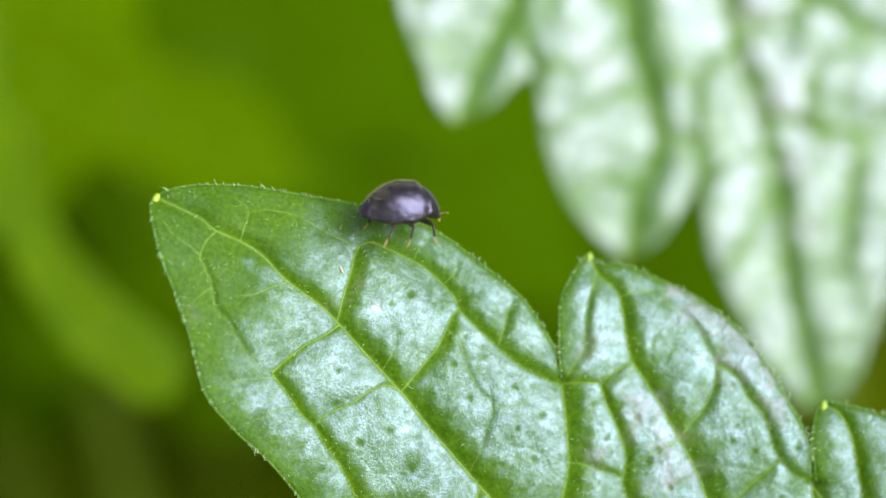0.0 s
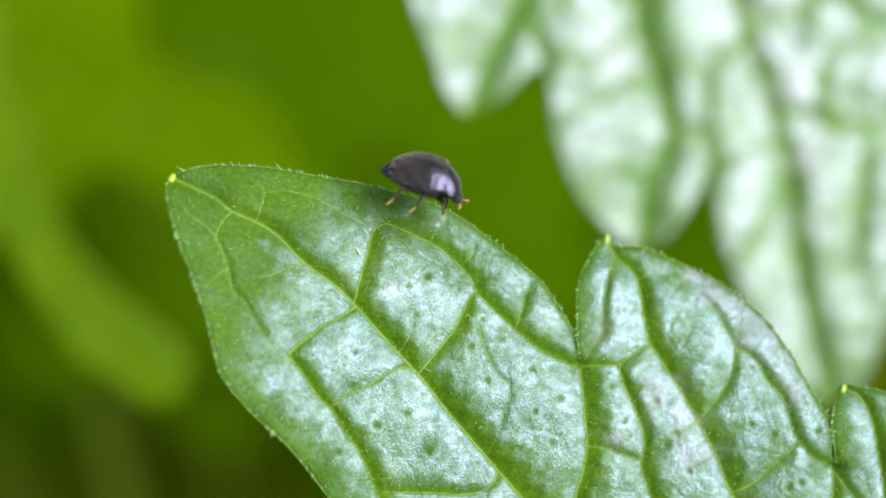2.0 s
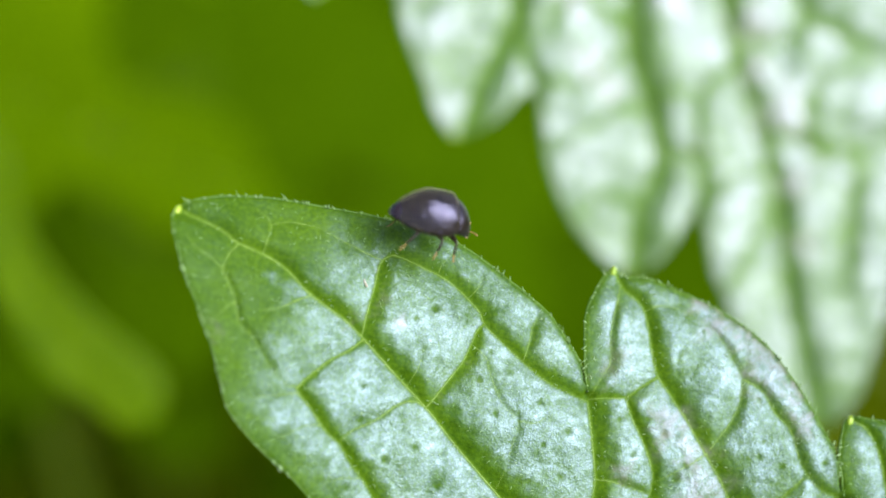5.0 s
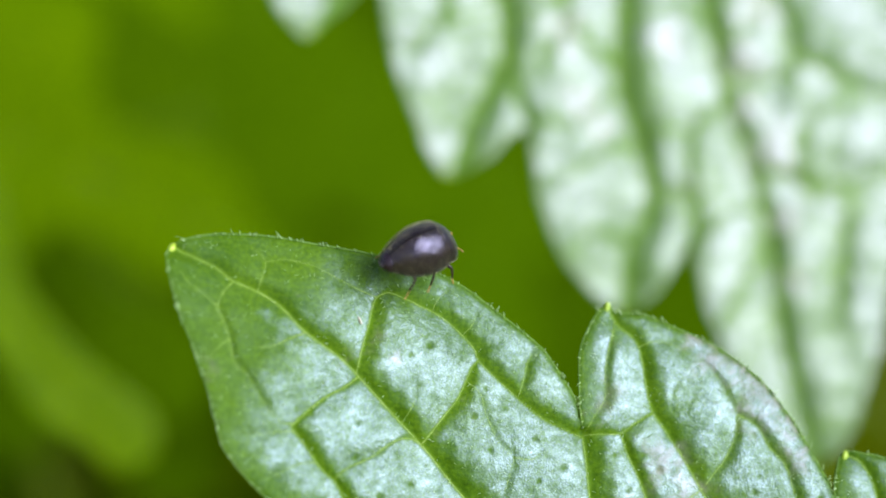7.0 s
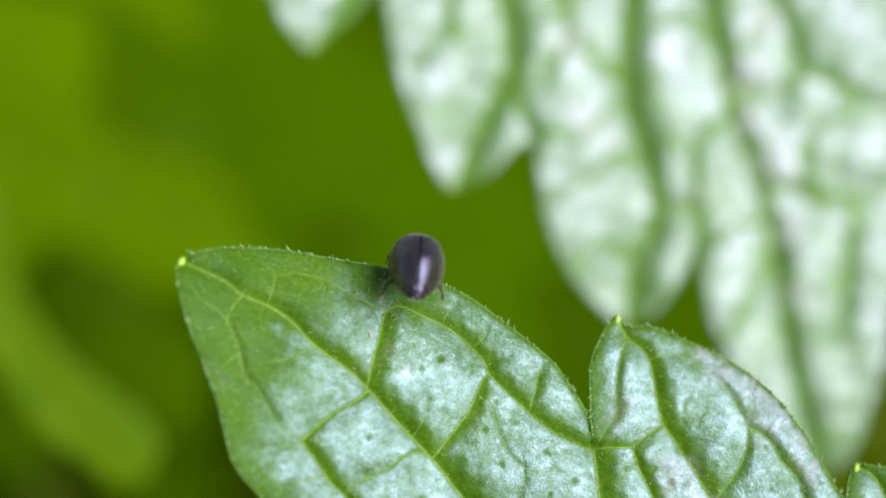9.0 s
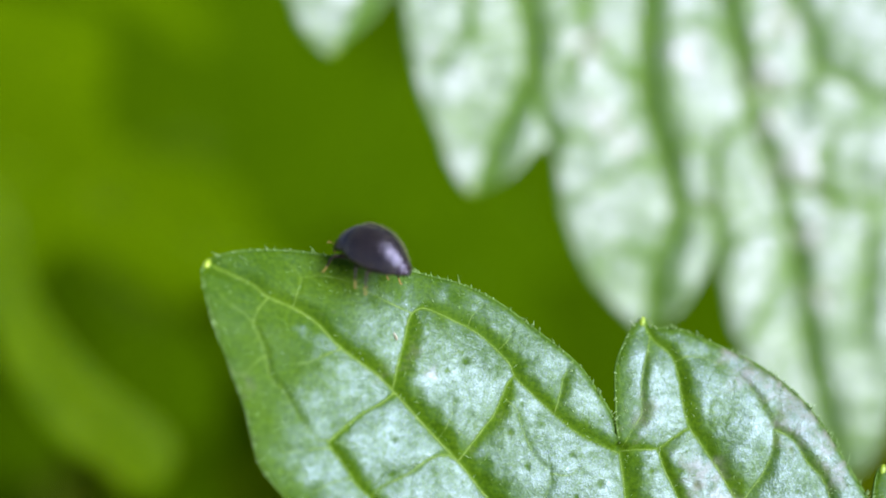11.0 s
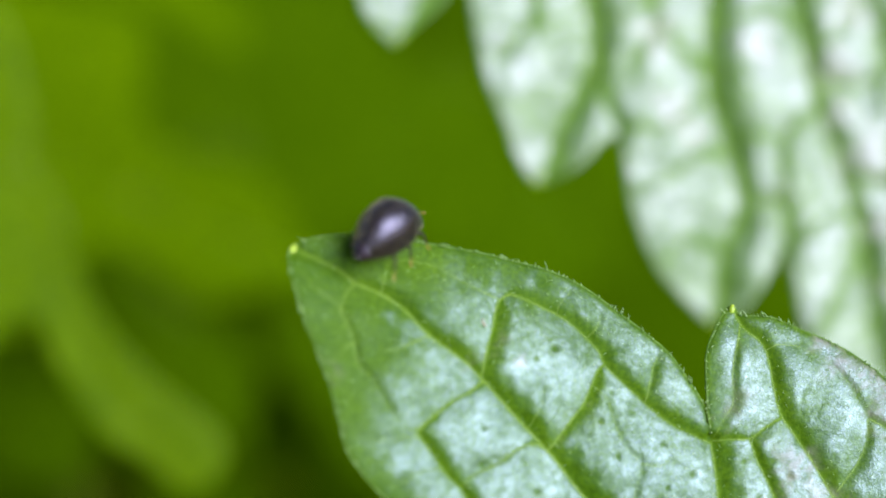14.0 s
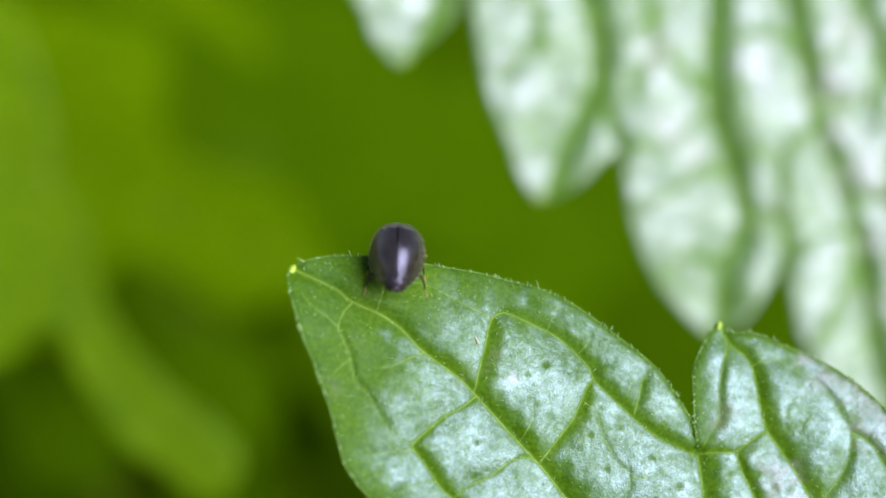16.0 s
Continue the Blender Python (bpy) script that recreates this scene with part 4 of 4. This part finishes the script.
def elytron(side):
    """One wing case: half a tapering dome from the shoulder to the tail, with a rounded seam and a turned-in margin."""
    wide = curve_of([0.90, 0.99, 1.02, 1.0, 0.94, 0.855, 0.735, 0.58, 0.39])
    high = curve_of([0.84, 0.97, 1.05, 1.09, 1.08, 1.01, 0.88, 0.69, 0.41])
    base = curve_of([-0.16, -0.24, -0.30, -0.33, -0.34, -0.34, -0.33, -0.30, -0.24])
    ahead = np.interp(RINGS, [0, 1], [0.62, -1.30])
    verts, faces = [], []
    turns = np.r_[0.0, 0.004, 0.02, np.linspace(0.07, 1.0, 17), 1.03, 1.04]
    for w, h, b, y in zip(wide, high, base, ahead):
        for k, s in enumerate(turns):
            q = min(s, 1.0) * math.pi / 2
            x = w * math.sin(q)
            z = b + h * max(0.0, math.cos(q)) ** 0.94
            if k == 0:
                z -= 0.02
            if 0.94 < s <= 1.0:           # the margin flares a little
                x += 0.018
            if s > 1.0:
                x, z = w * (1.0 - 2.4 * (s - 1.0)), b - 0.05 * (s - 1.0) / 0.04
            verts.append((side * (x + 0.004), y - 0.10 * max(0, 1 - s * 1.4) * (w > 0.5) * (y > 0.5), z))
    n = len(turns)
    for i in range(len(RINGS) - 1):
        for k in range(n - 1):
            quad = (i * n + k, i * n + k + 1, (i + 1) * n + k + 1, (i + 1) * n + k)
            faces.append(quad if side > 0 else quad[::-1])
    return verts, faces


def dome(wide, high, base, ahead, turns=24, power=0.9):
    """A closed cap over the width: rings along the body, each from one margin over the top to the other."""
    verts, faces = [], []
    for w, h, b, y in zip(wide, high, base, ahead):
        for k in range(turns + 1):
            q = math.pi * k / turns
            c, s = math.cos(q), math.sin(q)
            verts.append((w * math.copysign(abs(c) ** power, c), y, b + h * s ** power))
    n = turns + 1
    for i in range(len(wide) - 1):
        for k in range(turns):
            faces.append((i * n + k, i * n + k + 1, (i + 1) * n + k + 1, (i + 1) * n + k))
        faces.append((i * n, (i + 1) * n, (i + 1) * n + turns, i * n + turns))
    faces.append(tuple(range(n)))
    faces.append(tuple(range(len(verts) - n, len(verts)))[::-1])
    return verts, faces


def scaled(verts):
    return [tuple(c * MM for c in v) for v in verts]


def ball(name, centre, radii, mat, parent, label="", turn=(0, 0, 0), rings=14):
    bm = bmesh.new()
    bmesh.ops.create_uvsphere(bm, u_segments=20, v_segments=rings, radius=MM)
    bmesh.ops.transform(bm, verts=bm.verts, matrix=pose(*(c * MM for c in centre), *turn) @ Matrix.Diagonal((*radii, 1)))
    return part(name, bm, mat, parent, label)


beetle = new("beetle")
beetle.scale = (0.95, 1.07, 1.14)
tagged(beetle, "small black downy beetle with amber legs on the leaf", "beetle")
for side in (-1, 1):
    v, fc = elytron(side)
    case = part_mesh("elytron", mesh_of("elytron", scaled(v), fc), SHELL, beetle, "glossy violet-black wing case")
    rng = random.Random(20 + side)
    grid = np.array(v).reshape(41, -1, 3)
    hv, hf = [], []
    for _ in range(1600):
        i, k = rng.uniform(0, 38.9), rng.uniform(2, grid.shape[1] - 3.1)
        i0, k0 = int(i), int(k)
        a, b, c = grid[i0, k0], grid[i0 + 1, k0], grid[i0, k0 + 1]
        root = a + (b - a) * (i - i0) + (c - a) * (k - k0)
        out = np.cross(b - a, c - a) * side
        out = -out / (np.linalg.norm(out) + 1e-9)
        if out @ (root - [0, -0.3, -0.2]) < 0:
            out = -out
        tip = root + rng.uniform(0.035, 0.075) * out + np.array([rng.uniform(-0.035, 0.035), rng.uniform(-0.06, -0.01), rng.uniform(-0.02, 0.02)])
        q, f4 = tube(np.array([root - 0.01 * out, 0.5 * (root + tip) + 0.01 * out, tip]) * MM, np.array([0.0012, 0.0011, 0.0005]) * MM, 3)
        hf += [tuple(j + len(hv) for j in fc4) for fc4 in f4]
        hv += q
    tagged(part_mesh("down", mesh_of("down", hv, hf), DOWN, case, "fine pale down"), kind="stuff")

# the dark seam between the wing cases
ridge = np.array(elytron(1)[0]).reshape(41, -1, 3)[1:, 1] * [0, 1, 1]
v, fc = tube((ridge + [0, 0, -0.004]) * MM, np.full(40, 0.026) * MM, 6)
part_mesh("suture", mesh_of("suture", v, fc), SEAM, beetle, "fine dull black seam between the wing cases")

# collar shield, head, eyes, underside and tail
k = np.linspace(0, 1, 15)
v, fc = dome(np.interp(k, [0, 0.25, 0.6, 0.85, 1], [0.87, 0.88, 0.80, 0.66, 0.46]), np.interp(k, [0, 0.12, 0.4, 0.7, 0.9, 1], [0.83, 0.82, 0.77, 0.64, 0.46, 0.26]),
             np.interp(k, [0, 1], [-0.20, -0.35]), np.interp(k, [0, 1], [0.54, 1.22]))
pronotum = part_mesh("pronotum", mesh_of("pronotum", scaled(v), fc), SHELL, beetle, "glossy black shield behind the head")
head = ball("head", (0, 1.13, -0.27), (0.34, 0.20, 0.19), SHELL, beetle, "small black head bent down", (-25, 0, 0))
for side in (-1, 1):
    ball("eye", (0.27 * side, 1.17, -0.23), (0.09, 0.09, 0.10), LEG_DARK, head, rings=10)
    v, fc = tube(np.array([(0.09 * side, 1.24, -0.38), (0.12 * side, 1.30, -0.48), (0.15 * side, 1.29, -0.58)]) * MM, np.array([0.035, 0.045, 0.05]) * MM, 8)
    part_mesh("palp", mesh_of("palp", v, fc), LEG_AMBER, head)
antennae = []
for side in (-1, 1):
    path = [(0, 0, 0), (0.08 * side, 0.09, 0.02), (0.16 * side, 0.15, 0.03), (0.26 * side, 0.18, 0.02)]
    v, fc = tube(spline(np.array(path) * MM, 4), np.interp(np.arange(13), [0, 6, 9, 12], [0.022, 0.018, 0.034, 0.03]) * MM, 8)
    horn = part_mesh("antenna", mesh_of("antenna", v, fc), LEG_AMBER, beetle, "short clubbed amber antenna")
    antennae.append((horn, (0.23 * side * MM, 1.28 * MM, -0.30 * MM)))
ball("underside", (0, -0.10, -0.31), (0.84, 0.98, 0.22), LEG_DARK, beetle)
k = np.linspace(0, 1, 13)
v, fc = dome(np.interp(k, [0, 0.5, 0.8, 1], [0.46, 0.42, 0.33, 0.14]), np.interp(k, [0, 0.5, 0.8, 1], [0.54, 0.45, 0.32, 0.12]),
             np.interp(k, [0, 1], [-0.32, -0.24]), np.interp(k, [0, 1], [-1.06, -1.54]))
part_mesh("tail", mesh_of("tail", scaled(v), [q[::-1] for q in fc]), DARK_RED, beetle, "dark red tail tip beyond the wing cases")

legs = []
for ahead, foot, knee in ((0.52, 0.86, 0.80), (0.02, -0.12, 0.10), (-0.42, -0.95, -0.62)):
    for side in (-1, 1):
        root = np.array([0.36 * side, ahead, -0.42])
        bend = np.array([0.92 * side, knee, -0.46]) - root
        heel = np.array([1.05 * side, 0.35 * knee + 0.65 * foot, -0.81]) - root
        toe = np.array([1.15 * side, foot + 0.06 * (1 if ahead > 0.1 else -1), -1.03]) - root
        v, fc = tube(spline(np.array([(0, 0, 0), tuple(0.55 * bend + [0, 0, 0.03]), tuple(bend)]) * MM, 5), np.interp(np.arange(11), [0, 5, 10], [0.07, 0.085, 0.05]) * MM, 10)
        leg = part_mesh("leg", mesh_of("leg", v, fc), LEG_DARK, beetle)
        v, fc = tube(spline(np.array([tuple(bend), tuple(0.5 * (bend + heel) + [0.02 * side, 0, 0.02]), tuple(heel)]) * MM, 5), np.interp(np.arange(11), [0, 7, 10], [0.042, 0.04, 0.026]) * MM, 8)
        part_mesh("tibia", mesh_of("tibia", v, fc), LEG_DARK, leg)
        v, fc = tube(spline(np.array([tuple(heel), tuple(0.5 * (heel + toe) + [0, 0, -0.03]), tuple(toe)]) * MM, 5), np.interp(np.arange(11), [0, 4, 8, 10], [0.022, 0.026, 0.026, 0.012]) * MM, 8)
        part_mesh("tarsus", mesh_of("tarsus", v, fc), LEG_AMBER, leg)
        legs.append((leg, tuple(root * MM), side, ahead))


# ---- what moves ----
STRIDES = [(0.0, 0.4), (1.4, 0.5), (2.0, 0.15), (4.2, 0.2), (5.0, 1.0), (6.0, 0.6), (8.7, 0.5), (9.2, 1.0), (12.6, 1.0), (13.1, 0.4), (16.0, 0.5)]


def motions():
    walk(beetle, BEETLE_ROWS)
    times = [0.2 * k for k in range(81)]
    busy = np.interp(times, *zip(*STRIDES))
    for n, (leg, root, side, ahead) in enumerate(legs):
        turn = math.pi * (n % 2 + (n // 2) % 2)
        walk(leg, [(t, pose(*root, 5 * b * math.sin(9 * t + turn + 1.2), 4 * b * side * math.cos(9 * t + turn), 13 * b * math.sin(9 * t + turn))) for t, b in zip(times, busy)])
    for n, (horn, root) in enumerate(antennae):
        walk(horn, [(t, pose(*root, 14 * math.sin(3.1 * t + n), 0, 12 * math.sin(2.3 * t + 2 * n))) for t in times])


motions()
